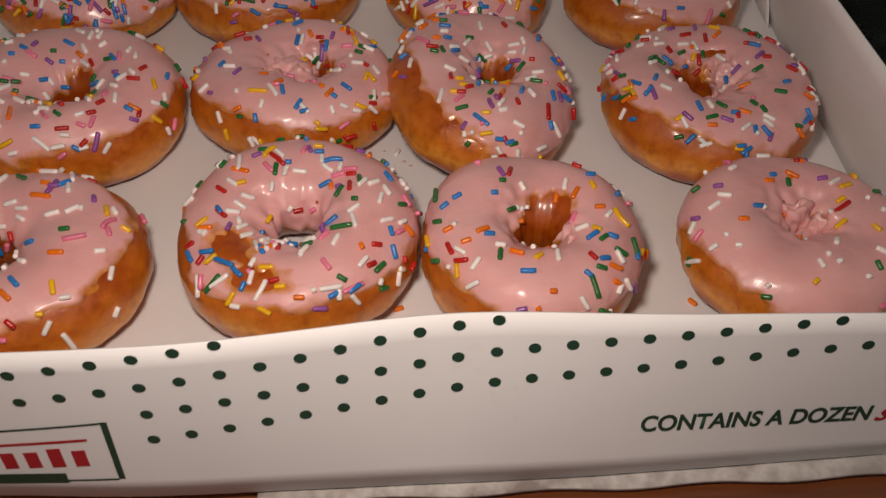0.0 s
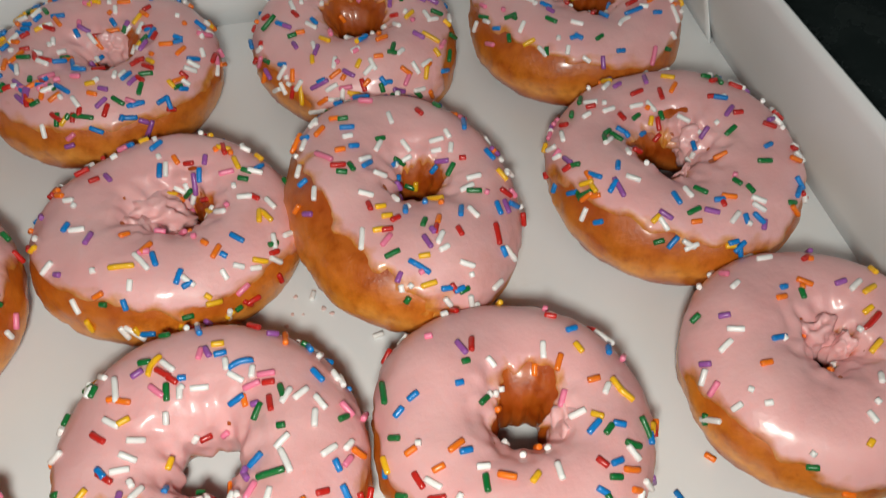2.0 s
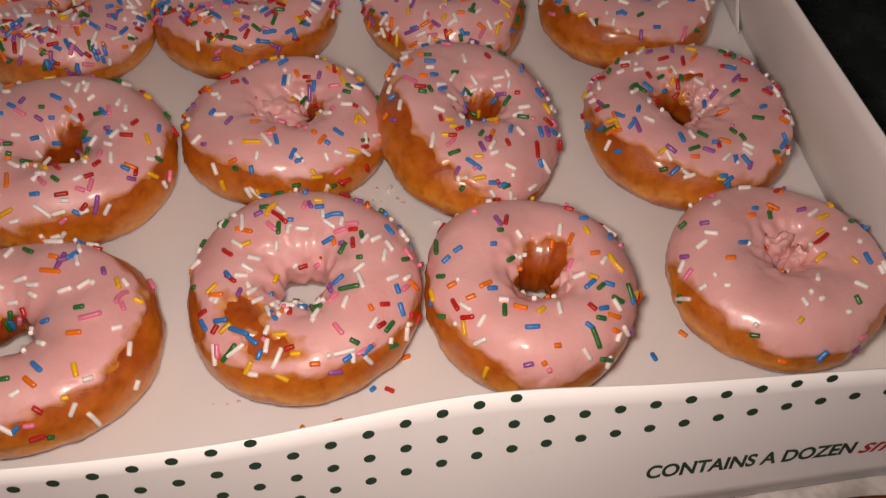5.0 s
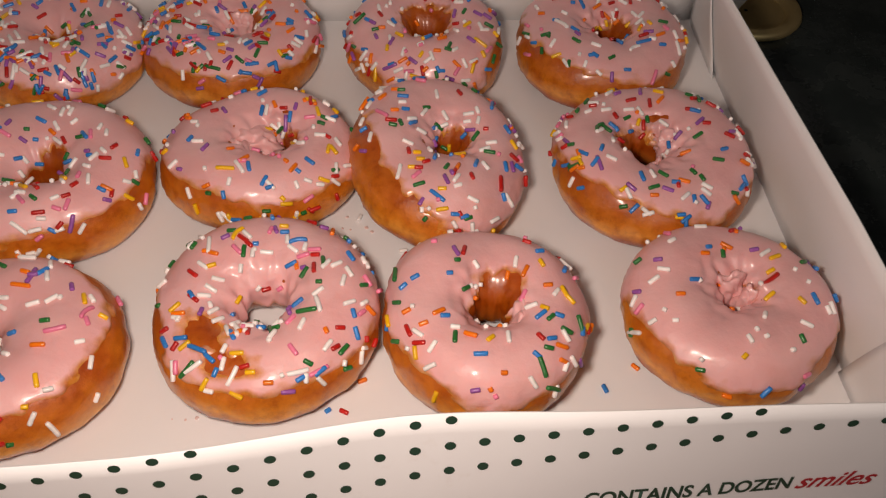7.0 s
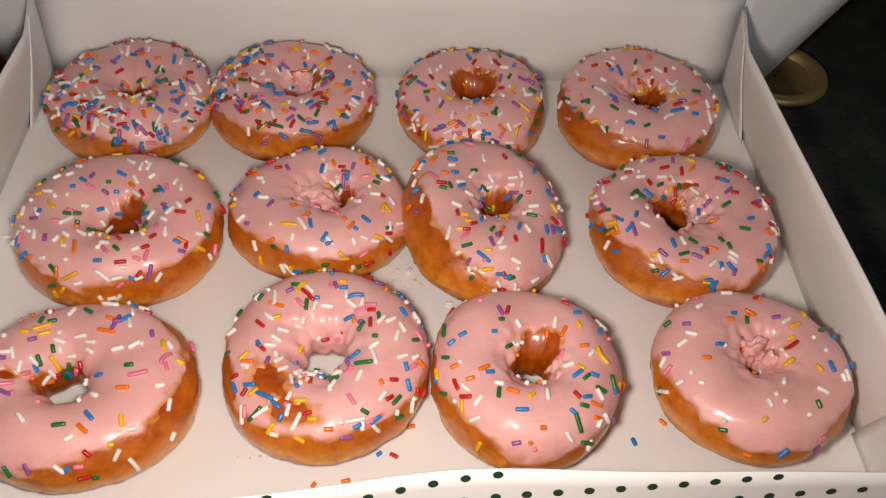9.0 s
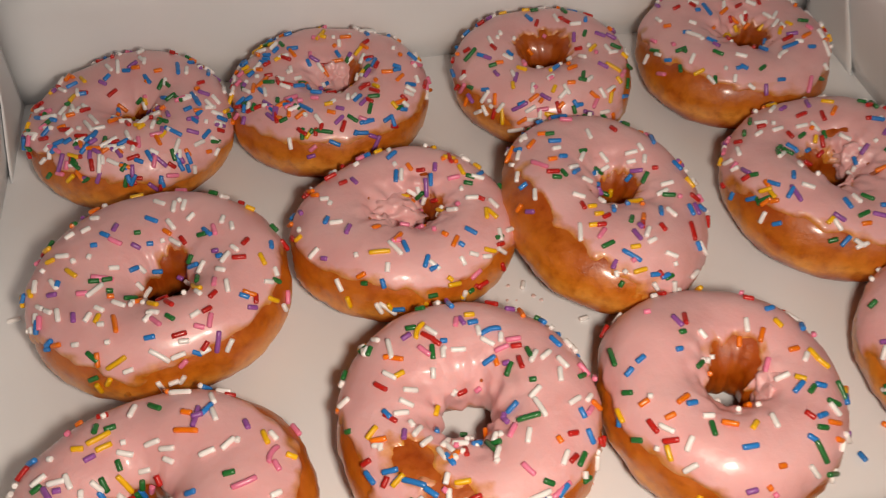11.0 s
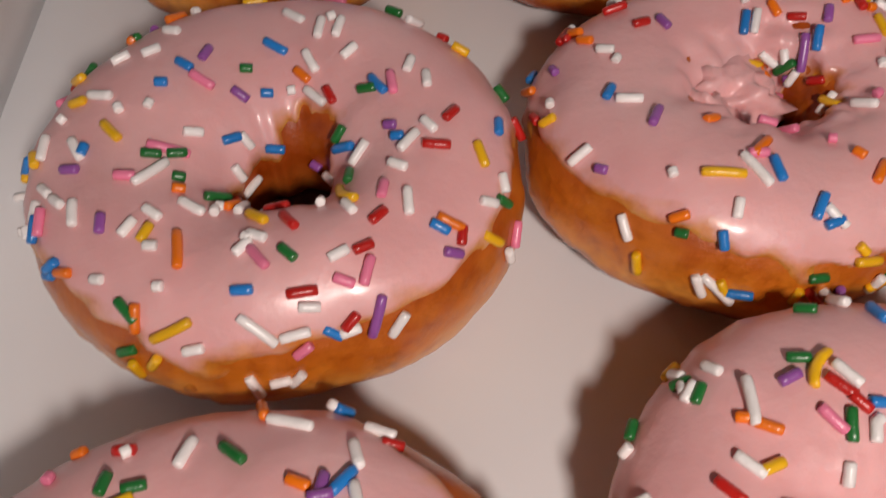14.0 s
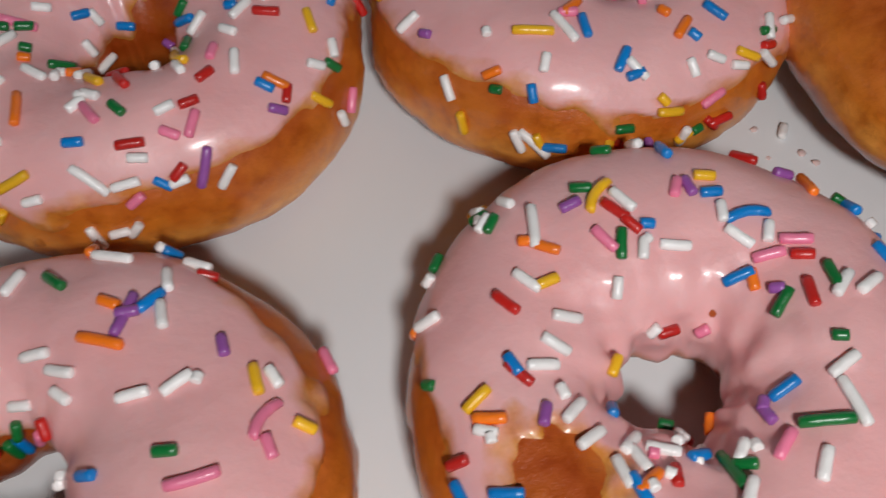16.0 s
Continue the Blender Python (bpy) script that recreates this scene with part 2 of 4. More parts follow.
# ---- the box ----
WALL_X, BACK_Y, BOARD = 0.176, 0.137, 0.0006
BASE_XS, BASE_YS = (-0.18, -0.1, -0.06, -0.006, 0.055, 0.103, 0.145, 0.18), (-0.138, -0.1395, -0.141, -0.139, -0.137, -0.134, -0.131, -0.130)
TOP_XS, TOP_YS = (-0.18, -0.08, -0.04, -0.009, 0.012, 0.031, 0.074, 0.12, 0.18), (-0.1373, -0.1373, -0.1352, -0.1306, -0.127, -0.126, -0.1276, -0.1274, -0.1286)
FRONT_TOP, SIDE_TOP, BACK_TOP = 0.057, 0.048, 0.051


def eased(x, xs, ys):
    return sum(float(np.interp(x + d, xs, ys)) for d in (-0.012, -0.006, 0, 0.006, 0.012)) / 5


def front(x, z):
    """A point of the front wall's outer face at height z."""
    v = z / FRONT_TOP
    return Vector((x, eased(x, BASE_XS, BASE_YS) * (1 - v) + eased(x, TOP_XS, TOP_YS) * v, z))


def side_lean(y):
    return float(np.interp(y, (-0.13, -0.05, 0.03, 0.10, 0.137), (-0.001, -0.002, -0.006, -0.009, -0.001)))


def side(sign, y, z):
    return Vector((sign * (WALL_X + side_lean(y) * z / SIDE_TOP), y, z))


box = new("donut_box")
tagged(box, "open white cardboard box with green dots holding a dozen donuts", "box")
base = part("base", sheet(60, 2, lambda u, v: Vector(((2 * u - 1) * WALL_X, (eased((2 * u - 1) * WALL_X, BASE_XS, BASE_YS) + 0.0003) * (1 - v) + BACK_Y * v, -BOARD)), lambda u, v: Vector((0, 0, BOARD))), CARD, box, smooth=False)
front_wall = part("front_wall", sheet(90, 8, lambda u, v: front((2 * u - 1) * (WALL_X + 0.001), v * FRONT_TOP), lambda u, v: Vector((0, BOARD, 0))), CARD, box, "white front wall printed with dark green dots")
back_wall = part("back_wall", sheet(20, 4, lambda u, v: Vector(((2 * u - 1) * WALL_X, BACK_Y + 0.004 * v, v * BACK_TOP)), lambda u, v: Vector((0, BOARD, 0))), CARD, box)
for sign in (-1, 1):
    part("side_wall", sheet(40, 6, lambda u, v: side(sign, -0.128 + u * (BACK_Y + 0.128), v * SIDE_TOP), lambda u, v: Vector((sign * BOARD, 0, 0))), CARD, box)

    def back_flap(u, v):
        reach = 0.022 + 0.026 * (1 - v) ** 0.7
        y = BACK_Y - 0.001 - u * reach
        p = side(sign, y, v * SIDE_TOP * 0.99)
        return p - Vector((sign * (0.0009 + 0.0010 * u * (1 - v)), 0, 0))

    def front_flap(u, v):
        reach = 0.030 + 0.018 * (1 - v) ** 0.8
        y = -0.1275 + u * reach
        p = side(sign, y, v * SIDE_TOP * 0.99)
        return p - Vector((sign * (0.0009 + 0.0010 * u * (1 - v)), 0, 0))

    part("tuck_flap", sheet(10, 10, back_flap, lambda u, v: Vector((sign * BOARD, 0, 0))), CARD, box)
    part("tuck_flap", sheet(10, 10, front_flap, lambda u, v: Vector((sign * BOARD, 0, 0))), CARD, box)
lid = part("lid", sheet(20, 10, lambda u, v: Vector(((2 * u - 1) * (WALL_X + 0.002), BACK_Y + 0.0045 + 0.05 * v, BACK_TOP + 0.0005 + 0.26 * v)), lambda u, v: Vector((0, BOARD, 0))), CARD, box, "raised white lid")
for sign in (-1, 1):
    def lid_flap(u, v):
        z0 = max(0.0, 1.59 * (0.075 * u - 0.0245))
        z = z0 + (0.30 - z0) * v
        return Vector((sign * (WALL_X + 0.0006 + 0.075 * u), BACK_Y + 0.004 + 0.006 * u + 0.19 * max(0, z - BACK_TOP), z))

    part("lid_flap", sheet(12, 12, lid_flap, lambda u, v: Vector((0, BOARD, 0))), CARD, lid)

part("fold", sheet(20, 4, lambda u, v: Vector(((2 * u - 1) * WALL_X, BACK_Y + 0.0036 - 0.0006 * math.sin(math.pi * v), BACK_TOP + 0.0010 * (v - 0.5))), lambda u, v: Vector((0, 0.0004, 0))), CARD, box, "creased fold between back wall and lid")


def on_front(bm, proud=0.00025):
    """Lays a flat print (x along the wall, y up it) on the front wall."""
    for v in bm.verts:
        p = front(v.co.x, v.co.y)
        v.co = Vector((p.x, p.y - proud - v.co.z, p.z))
    bmesh.ops.recalc_face_normals(bm, faces=bm.faces)
    return bm


def disc(x, z, r):
    bm = bmesh.new()
    bmesh.ops.create_circle(bm, cap_ends=True, segments=16, radius=r)
    for v in bm.verts:
        v.co = Vector((x + v.co.x, z + v.co.y, 0))
    return bm


PITCH = 0.0092
for row in range(4):
    for k in range(-24, 18):
        x = 0.0320 + k * PITCH * (1.0 if k > 0 else 1.022)
        z = 0.0649 - 0.0097 * row + (0.117 if k > 0 else 0.137) * k * PITCH
        if abs(x) < 0.172 and z < 0.0562 and (row < 2 or x > -0.056 or x < -0.159):
            part("printed_dot", on_front(disc(x, z, 0.00155)), GREEN_INK, front_wall, smooth=False)


EMBLEM_X = -0.0038


def bars(shift, rects):
    bm = bmesh.new()
    for x0, z0, x1, z1, skew in rects:
        n = max(1, int(abs(x1 - x0) / 0.006))
        for i in range(n):
            a, b = shift + x0 + (x1 - x0) * i / n, shift + x0 + (x1 - x0) * (i + 1) / n
            za, zb = skew * i / n, skew * (i + 1) / n
            bm.faces.new([bm.verts.new(c) for c in ((a, z0 + za, 0), (b, z0 + zb, 0), (b, z1 + zb, 0), (a, z1 + za, 0))])
    return on_front(bm)


part("emblem_frame", bars(EMBLEM_X, [(-0.0605, 0.0085, -0.0588, 0.0318, 0), (-0.145, 0.0225, -0.0605, 0.0232, 0.0085), (-0.145, 0.0040, -0.0605, 0.0047, 0.0040)]), GREEN_INK, front_wall, "dark green emblem outline", False)
part("emblem_stroke", bars(EMBLEM_X, [(-0.112, 0.0200, -0.0650, 0.0210, 0.0045)]), RED_INK, front_wall, "red emblem stroke", False)
for k in range(8):
    part("emblem_bar", bars(EMBLEM_X, [(-0.112 + 0.006 * k, 0.0112 + 0.0004 * k, -0.1085 + 0.006 * k, (0.0178 if k % 3 else 0.0190) + 0.0004 * k, 0.0003)]), RED_INK, front_wall, "red emblem bar", False)
part("emblem_banner", bars(EMBLEM_X, [(-0.125, 0.0045, -0.0735, 0.0088, 0.0022)]), GREEN_INK, front_wall, "dark green emblem banner", False)


def lettering(text, x, z, height, width, mat, slant, lift, name):
    curve = bpy.data.curves.new(name, "FONT")
    curve.body, curve.size, curve.shear = text, 1.0, slant
    curve.offset = lift
    tmp = bpy.data.objects.new(name, curve)
    scene.collection.objects.link(tmp)
    bpy.context.view_layer.update()
    me = bpy.data.meshes.new_from_object(tmp)
    bpy.data.objects.remove(tmp)
    xs = [v.co.x for v in me.vertices]
    bm = bmesh.new()
    bm.from_mesh(me)
    bpy.data.meshes.remove(me)
    k = width / (max(xs) - min(xs))
    for v in bm.verts:
        v.co = Vector((x + (v.co.x - min(xs)) * k, z + v.co.y * height / 0.7, 0))
    return part(name, on_front(bm), mat, front_wall, smooth=False)


lettering("CONTAINS A DOZEN", 0.0714, 0.0170, 0.0058, 0.0625, GREEN_INK, 0.0, 0.028, "lettering")
lettering("smiles", 0.1357, 0.0164, 0.0076, 0.0245, RED_INK, 0.4, 0.014, "script_lettering")


# ---- donuts ----
def sprinkle_mesh(length, radius, bend, key):
    """A short sugar rod along x with rounded ends."""
    bm = bmesh.new()
    sides, rings = 8, []
    stations = [(-0.5, 0.66), (-0.465, 0.93), (-0.25, 1.0), (0.0, 0.97), (0.25, 1.0), (0.465, 0.93), (0.5, 0.66)]
    for s, r in stations:
        dy = bend * length * (0.25 - s * s)
        rings.append([bm.verts.new((s * length, dy + radius * r * math.cos(2 * math.pi * k / sides), radius * r * math.sin(2 * math.pi * k / sides))) for k in range(sides)])
    for a, b in zip(rings, rings[1:]):
        for k in range(sides):
            bm.faces.new((a[k], a[(k + 1) % sides], b[(k + 1) % sides], b[k]))
    bm.faces.new(rings[0][::-1])
    bm.faces.new(rings[-1])
    bmesh.ops.recalc_face_normals(bm, faces=bm.faces)
    return mesh_of("sprinkle", bm, SPRINKLE_MATERIALS[key])


ROD = 0.00084
KINDS = {"bit": (0.0014, 0), "dot": (0.0021, 0), "short": (0.0032, 0), "middle": (0.0045, 0.05), "long": (0.0068, -0.06), "bent": (0.0063, 0.5)}
RODS = {(kind, key): sprinkle_mesh(size, ROD, bend, key) for kind, (size, bend) in KINDS.items() for key in SPRINKLE_COLOURS}


class Ring:
    """The shape of one donut: a lumpy ring round the z axis, resting on z = 0."""

    def __init__(self, rx, ry, hole, high, seed, shift=(0, 0), lumps=0.03, rim=18, bare=(), crumple=0.0, close=175):
        self.rx, self.ry, self.hole, self.high, self.shift = rx, ry, hole, high, shift
        self.rim, self.bare, self.crumple, self.close, self.lumps, self.seed = rim, bare, crumple, close, lumps, seed

    def wave(self, a, scale, k):
        return noise.noise(Vector((math.cos(a) * scale + self.seed * 3.7, math.sin(a) * scale + k * 5.1, self.seed * 1.3)))

    def point(self, a, f, out=0.0):
        """a: the way round in radians; f: the way round the tube (0 outside, 90 top, 180 in the hole); out: metres above the dough."""
        f = math.radians(f)
        grow = 1 + self.lumps * 1.6 * self.wave(a, 0.8, 1) + self.lumps * 0.7 * self.wave(a, 2.2, 2)
        ro = grow / math.sqrt((math.cos(a) / self.rx) ** 2 + (math.sin(a) / self.ry) ** 2)
        rh = self.hole * (1 + 0.35 * self.wave(a, 1.1, 3) + 0.15 * self.wave(a, 3, 4))
        high = self.high * (1 + 0.10 * self.wave(a, 0.9, 5))
        mid, wide = (ro + rh) / 2, (ro - rh) / 2
        c, s = math.cos(f), math.sin(f)
        e = 0.97
        x = math.copysign(abs(c) ** e, c) * (wide + out)
        y = math.copysign(abs(s) ** (e if s > 0 else 0.8), s) * (high / 2 + out)
        r = mid + x
        spot = Vector((r * math.cos(a), r * math.sin(a), y + self.seed))
        lump = 0.0007 * noise.noise(spot * 90) + 0.00008 * noise.noise(spot * 260)
        flank = max(0.0, c) * max(0.0, 1 - max(0.0, s))
        r += flank * (0.0008 * noise.noise(spot * 150 + Vector((7, 0, 0))) + 0.0005 * noise.noise(spot * 420))
        inner = max(0.0, min(1.0, 1 - (r - rh) / (2 * wide)))
        return Vector((r * math.cos(a) + self.shift[0] * inner, r * math.sin(a) + self.shift[1] * inner, max(0.0, high / 2 + y + lump)))

    def normal(self, a, f):
        e = 0.01
        u = self.point(a + e, f) - self.point(a - e, f)
        v = self.point(a, f + 1) - self.point(a, f - 1)
        return u.cross(v).normalized() * 1.0

    def cover(self, a, f, ease=10.0):
        """1 where icing lies, 0 on bare dough."""
        edge = self.rim + 14 * self.wave(a, 1.6, 6) + 7 * self.wave(a, 4, 7) + 2.5 * self.wave(a, 11, 8)
        inner = self.close + 12 * self.wave(a, 2, 9) + 5 * self.wave(a, 4, 10)
        d = min(f - edge, inner - f)
        for deg, mid, wide, tall in self.bare:
            da = (math.degrees(a) - deg + 180) % 360 - 180
            rag = 2.2 if wide < 16 else 1
            ragged = 1 + 0.10 * rag * self.wave(a, 6, 11) + 0.22 * rag * noise.noise(Vector((a * 6, f * 0.09, self.seed)))
            q = math.hypot(da / wide, (f - mid) / tall) / ragged
            d = min(d, (q - 1) * tall)
        return max(0.0, min(1.0, d / ease))


def ring_mesh(shape, na, fs, offset):
    bm = bmesh.new()
    rows = []
    for i in range(na):
        a = 2 * math.pi * i / na
        rows.append([bm.verts.new(shape.point(a, f, offset(a, f))) for f in fs])
    closed = abs(fs[-1] - fs[0]) > 300
    for i in range(na):
        p, q = rows[i], rows[(i + 1) % na]
        for j in range(len(fs) - (0 if closed else 1)):
            k = (j + 1) % len(fs)
            bm.faces.new((p[j], q[j], q[k], p[k]))
    bmesh.ops.recalc_face_normals(bm, faces=bm.faces)
    return bm


def icing_offset(shape):
    def offset(a, f):
        c = shape.cover(a, f)
        c = c * c * (3 - 2 * c)
        crumple = 0.0
        if shape.crumple and f > 100:
            crumple = shape.crumple * min(1, (f - 100) / 30) * noise.noise(shape.point(a, f) * 230 + Vector((shape.seed, 0, 0)))
        return -0.0006 + 0.0014 * c + crumple * c
    return offset


def lay_sprinkle(ring, shape, icing, a, f, heading, kind, key, lift=0.0):
    out = icing_offset(shape)(a, f)
    p = shape.point(a, f, max(out, 0.0) + ROD * 0.45 + lift)
    n = shape.normal(a, f)
    if n.dot(Vector((0, 0, 1)) * math.sin(math.radians(f)) + Vector((math.cos(a), math.sin(a), 0)) * math.cos(math.radians(f))) < 0:
        n = -n
    east = Vector((1, 0, 0)) - n * n.x
    east = east.normalized() if east.length > 0.05 else n.orthogonal().normalized()
    north = n.cross(east)
    h = math.radians(heading)
    u = east * math.cos(h) + north * math.sin(h)
    m = Matrix((u, n.cross(u), n)).transposed().to_4x4()
    m.translation = p
    ob = new("sprinkle", RODS[(kind, key)])
    ob.parent = icing
    ob.matrix_local = m
    return ob


def tube_angle(shape, a, rho):
    """The way round the tube at which the top of the ring lies rho metres from the axis."""
    lo, hi = 5.0, 175.0
    for _ in range(24):
        mid = (lo + hi) / 2
        p = shape.point(a, mid)
        if math.hypot(p.x, p.y) > rho:
            lo = mid
        else:
            hi = mid
    return (lo + hi) / 2


MIX = "w" * 17 + "r" * 5 + "o" * 6 + "y" * 5 + "g" * 5 + "b" * 9 + "v" * 5 + "p" * 5
LENGTHS = ["short"] * 6 + ["middle"] * 6 + ["long"] + ["dot"] * 2


SHAPES = {}


def place(ring, pole, rows):
    """Sprinkles round a pole that lies the given millimetres from the ring's axis."""
    icing, shape = SHAPES[ring.name]
    for key, deg, rho, heading, kind in rows:
        x, y = pole[0] + rho * math.cos(math.radians(deg)), pole[1] + rho * math.sin(math.radians(deg))
        a = math.atan2(y, x)
        lay_sprinkle(ring, shape, icing, a, tube_angle(shape, a, math.hypot(x, y) / 1000), heading, kind, key)


def donut(label, x, y, shape, count, tilt=(0, 0), lift=0.0, thick_at=None):
    ring = new("donut")
    ring.matrix_world = pose(x, y, lift, tilt[0], tilt[1], 0)
    tagged(ring, label, "donut", "dozen donuts in the box")
    turns = [k * 360 / 48 for k in range(48)]
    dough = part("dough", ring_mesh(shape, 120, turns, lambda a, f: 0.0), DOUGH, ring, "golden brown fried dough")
    # full at the hole's wall, falling to none 60 degrees round the tube
    crust = dough.data.attributes.new("darkened", "FLOAT", "POINT")
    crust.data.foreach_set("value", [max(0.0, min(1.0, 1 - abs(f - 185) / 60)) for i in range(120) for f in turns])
    fs = [-26 + k * 3.4 for k in range(68)]
    icing = part("icing", ring_mesh(shape, 220, fs, icing_offset(shape)), ICING, ring, "glossy pink icing")
    SHAPES[ring.name] = (icing, shape)
    depth = icing.data.attributes.new("glaze", "FLOAT", "POINT")
    depth.data.foreach_set("value", [shape.cover(2 * math.pi * i / 220, f, 20.0) for i in range(220) for f in fs])
    rnd = random.Random(shape.seed * 101 + 7)
    done = 0
    while done < count:
        a = rnd.uniform(-math.pi, math.pi)
        f = rnd.uniform(8, 165)
        p = shape.point(a, f)
        if rnd.random() > math.hypot(p.x, p.y) / (shape.rx * 1.1):
            continue
        if thick_at and rnd.random() > 0.25 + 0.75 * math.exp(-(((math.degrees(a) - thick_at + 180) % 360 - 180) / 80) ** 2):
            continue
        if shape.cover(a, f) < 0.4 and rnd.random() > 0.05:
            continue
        lay_sprinkle(ring, shape, icing, a, f, rnd.uniform(0, 180), rnd.choice(LENGTHS), rnd.choice(MIX), 0.0004 * rnd.random())
        done += 1
    for low, high, n, kinds, mix in ((3, 48, 34 if count > 10 else 16, LENGTHS, MIX), (25, 150, 12, ["bit"], "wwwwwpo"), (150, 176, 6, ["short", "dot"], MIX)):
        for _ in range(n):
            a, f = rnd.uniform(-math.pi, math.pi), rnd.uniform(low, high)
            if shape.cover(a, f) > 0.3 or rnd.random() < 0.08:
                lay_sprinkle(ring, shape, icing, a, f, rnd.uniform(0, 180), rnd.choice(kinds), rnd.choice(mix), 0.0003 * rnd.random())
    return ring


def icing_fold(ring, x, y, rx, ry, z, tall, seed):
    """A crumpled lump of icing slumped into the ring's hole."""
    bm = bmesh.new()
    bmesh.ops.create_icosphere(bm, subdivisions=4, radius=1)
    for v in bm.verts:
        q = v.co.copy()
        k = 1 + 0.45 * noise.noise(q * 1.3 + Vector((seed, 0, 0))) - 0.6 * abs(noise.noise(q * 1.7 + Vector((0, seed, 0)))) + 0.11 * noise.noise(q * 4 + Vector((0, 0, seed))) + 0.05 * noise.noise(q * 9 + Vector((0, 0, seed)))
        v.co = Vector((x + q.x * rx * k, y + q.y * ry * k, z + q.z * tall * k))
    fold = part("icing_fold", bm, ICING, ring, "crumpled lump of pink icing")
    deep = fold.data.attributes.new("glaze", "FLOAT", "POINT")
    deep.data.foreach_set("value", [1.0] * len(fold.data.vertices))


donut_a1 = donut("pink iced ring donut, moderate sprinkles, wide open hole", -0.1102, -0.0713, Ring(0.0408, 0.0363, 0.0080, 0.0291, 1, shift=(-0.003, 0.0), rim=4, bare=[(-30, 3, 62, 36), (38, 14, 22, 22), (140, 2, 45, 18), (190, 168, 26, 15), (-175, 112, 2.5, 5)]), 12)
donut_a2 = donut("pink iced ring donut with white sprinkles heaped beside a bare patch", -0.0246, -0.0574, Ring(0.0380, 0.0397, 0.0086, 0.0274, 2, shift=(0.001, -0.0015), rim=6, close=196, crumple=0.0012, bare=[(-95, -2, 75, 30), (-139, 92, 12, 14), (-108, 68, 8, 8), (-166, 10, 20, 30)]), 30)
donut_a3 = donut("pink iced ring donut, sparsely sprinkled, with a ragged brown hole", 0.0498, -0.0645, Ring(0.0344, 0.0372, 0.0065, 0.0298, 3, shift=(0.002, -0.001), rim=-6, close=170, bare=[(-142, 4, 30, 24), (-48, 0, 26, 14), (178, 0, 20, 18), (62, 160, 50, 36), (150, 172, 40, 14)], crumple=0.0012), 6)
donut_a4 = donut("smooth pink iced ring donut with few sprinkles", 0.1347, -0.0624, Ring(0.0363, 0.0360, 0.0052, 0.0285, 4, shift=(0.002, 0.001), rim=0, bare=[(-150, 4, 30, 24), (-95, -6, 50, 14), (-42, 4, 20, 22), (20, 172, 40, 20)], crumple=0.0018), 4)
donut_b1 = donut("pink iced ring donut, moderate sprinkles, dough bare at one side", -0.1117, 0.0075, Ring(0.0419, 0.0378, 0.0074, 0.0304, 5, shift=(0.002, -0.003), rim=-8, close=172, bare=[(-45, 2, 52, 28), (-132, 6, 24, 22), (62, 170, 34, 27)]), 12)
donut_b2 = donut("pink iced ring donut with crumpled icing closing its hole", -0.0304, 0.0198, Ring(0.0388, 0.0350, 0.0075, 0.0280, 6, shift=(0.003, 0.002), rim=2, close=200, bare=[(-132, 4, 46, 30), (-74, 2, 13, 22), (-48, 2, 22, 22), (5, 176, 42, 34)], crumple=0.0020), 30)
donut_b3 = donut("pink iced ring donut tipped up, one flank bare golden dough", 0.0357, 0.0146, Ring(0.0344, 0.0435, 0.006, 0.0281, 7, shift=(0.004, 0.002), rim=0, bare=[(206, 12, 56, 44), (30, 168, 60, 22)], crumple=0.0012), 36, tilt=(0, 8), lift=0.003)
donut_b4 = donut("pink iced ring donut with a ragged icing edge over bare dough", 0.1245, 0.0130, Ring(0.0402, 0.0408, 0.0074, 0.0290, 8, shift=(-0.003, 0.001), rim=0, bare=[(-128, 8, 46, 34), (-35, 0, 26, 20), (190, 168, 100, 30)], crumple=0.0022), 40)
donut_c1 = donut("pink iced ring donut densely covered in mixed sprinkles", -0.1252, 0.0937, Ring(0.0385, 0.0386, 0.0052, 0.0290, 9, shift=(0.003, -0.001), rim=-6, close=168, bare=[(-118, -2, 42, 26), (-142, 14, 12, 22)]), 150, thick_at=-110)
donut_c2 = donut("pink iced ring donut with sprinkles heaped on one half", -0.0482, 0.0968, Ring(0.0392, 0.0372, 0.0062, 0.0284, 10, shift=(0.003, 0.0), rim=6, bare=[(-105, 0, 90, 28), (40, 168, 55, 30)], crumple=0.0018), 165, thick_at=-150)
donut_c3 = donut("pink iced ring donut with a brown open hole and scattered sprinkles", 0.0383, 0.0957, Ring(0.0359, 0.0359, 0.0065, 0.0293, 11, shift=(0.0, -0.001), rim=-4, close=170, bare=[(-20, 6, 24, 28), (-150, 2, 22, 22), (95, 164, 110, 38)]), 48)
donut_c4 = donut("pink iced ring donut with a tall bare golden flank", 0.1190, 0.0937, Ring(0.0393, 0.0393, 0.0066, 0.0287, 12, shift=(0.002, 0.0), rim=4, bare=[(-136, 4, 60, 34), (-45, 2, 30, 20), (0, 168, 60, 26)], crumple=0.0016), 34)

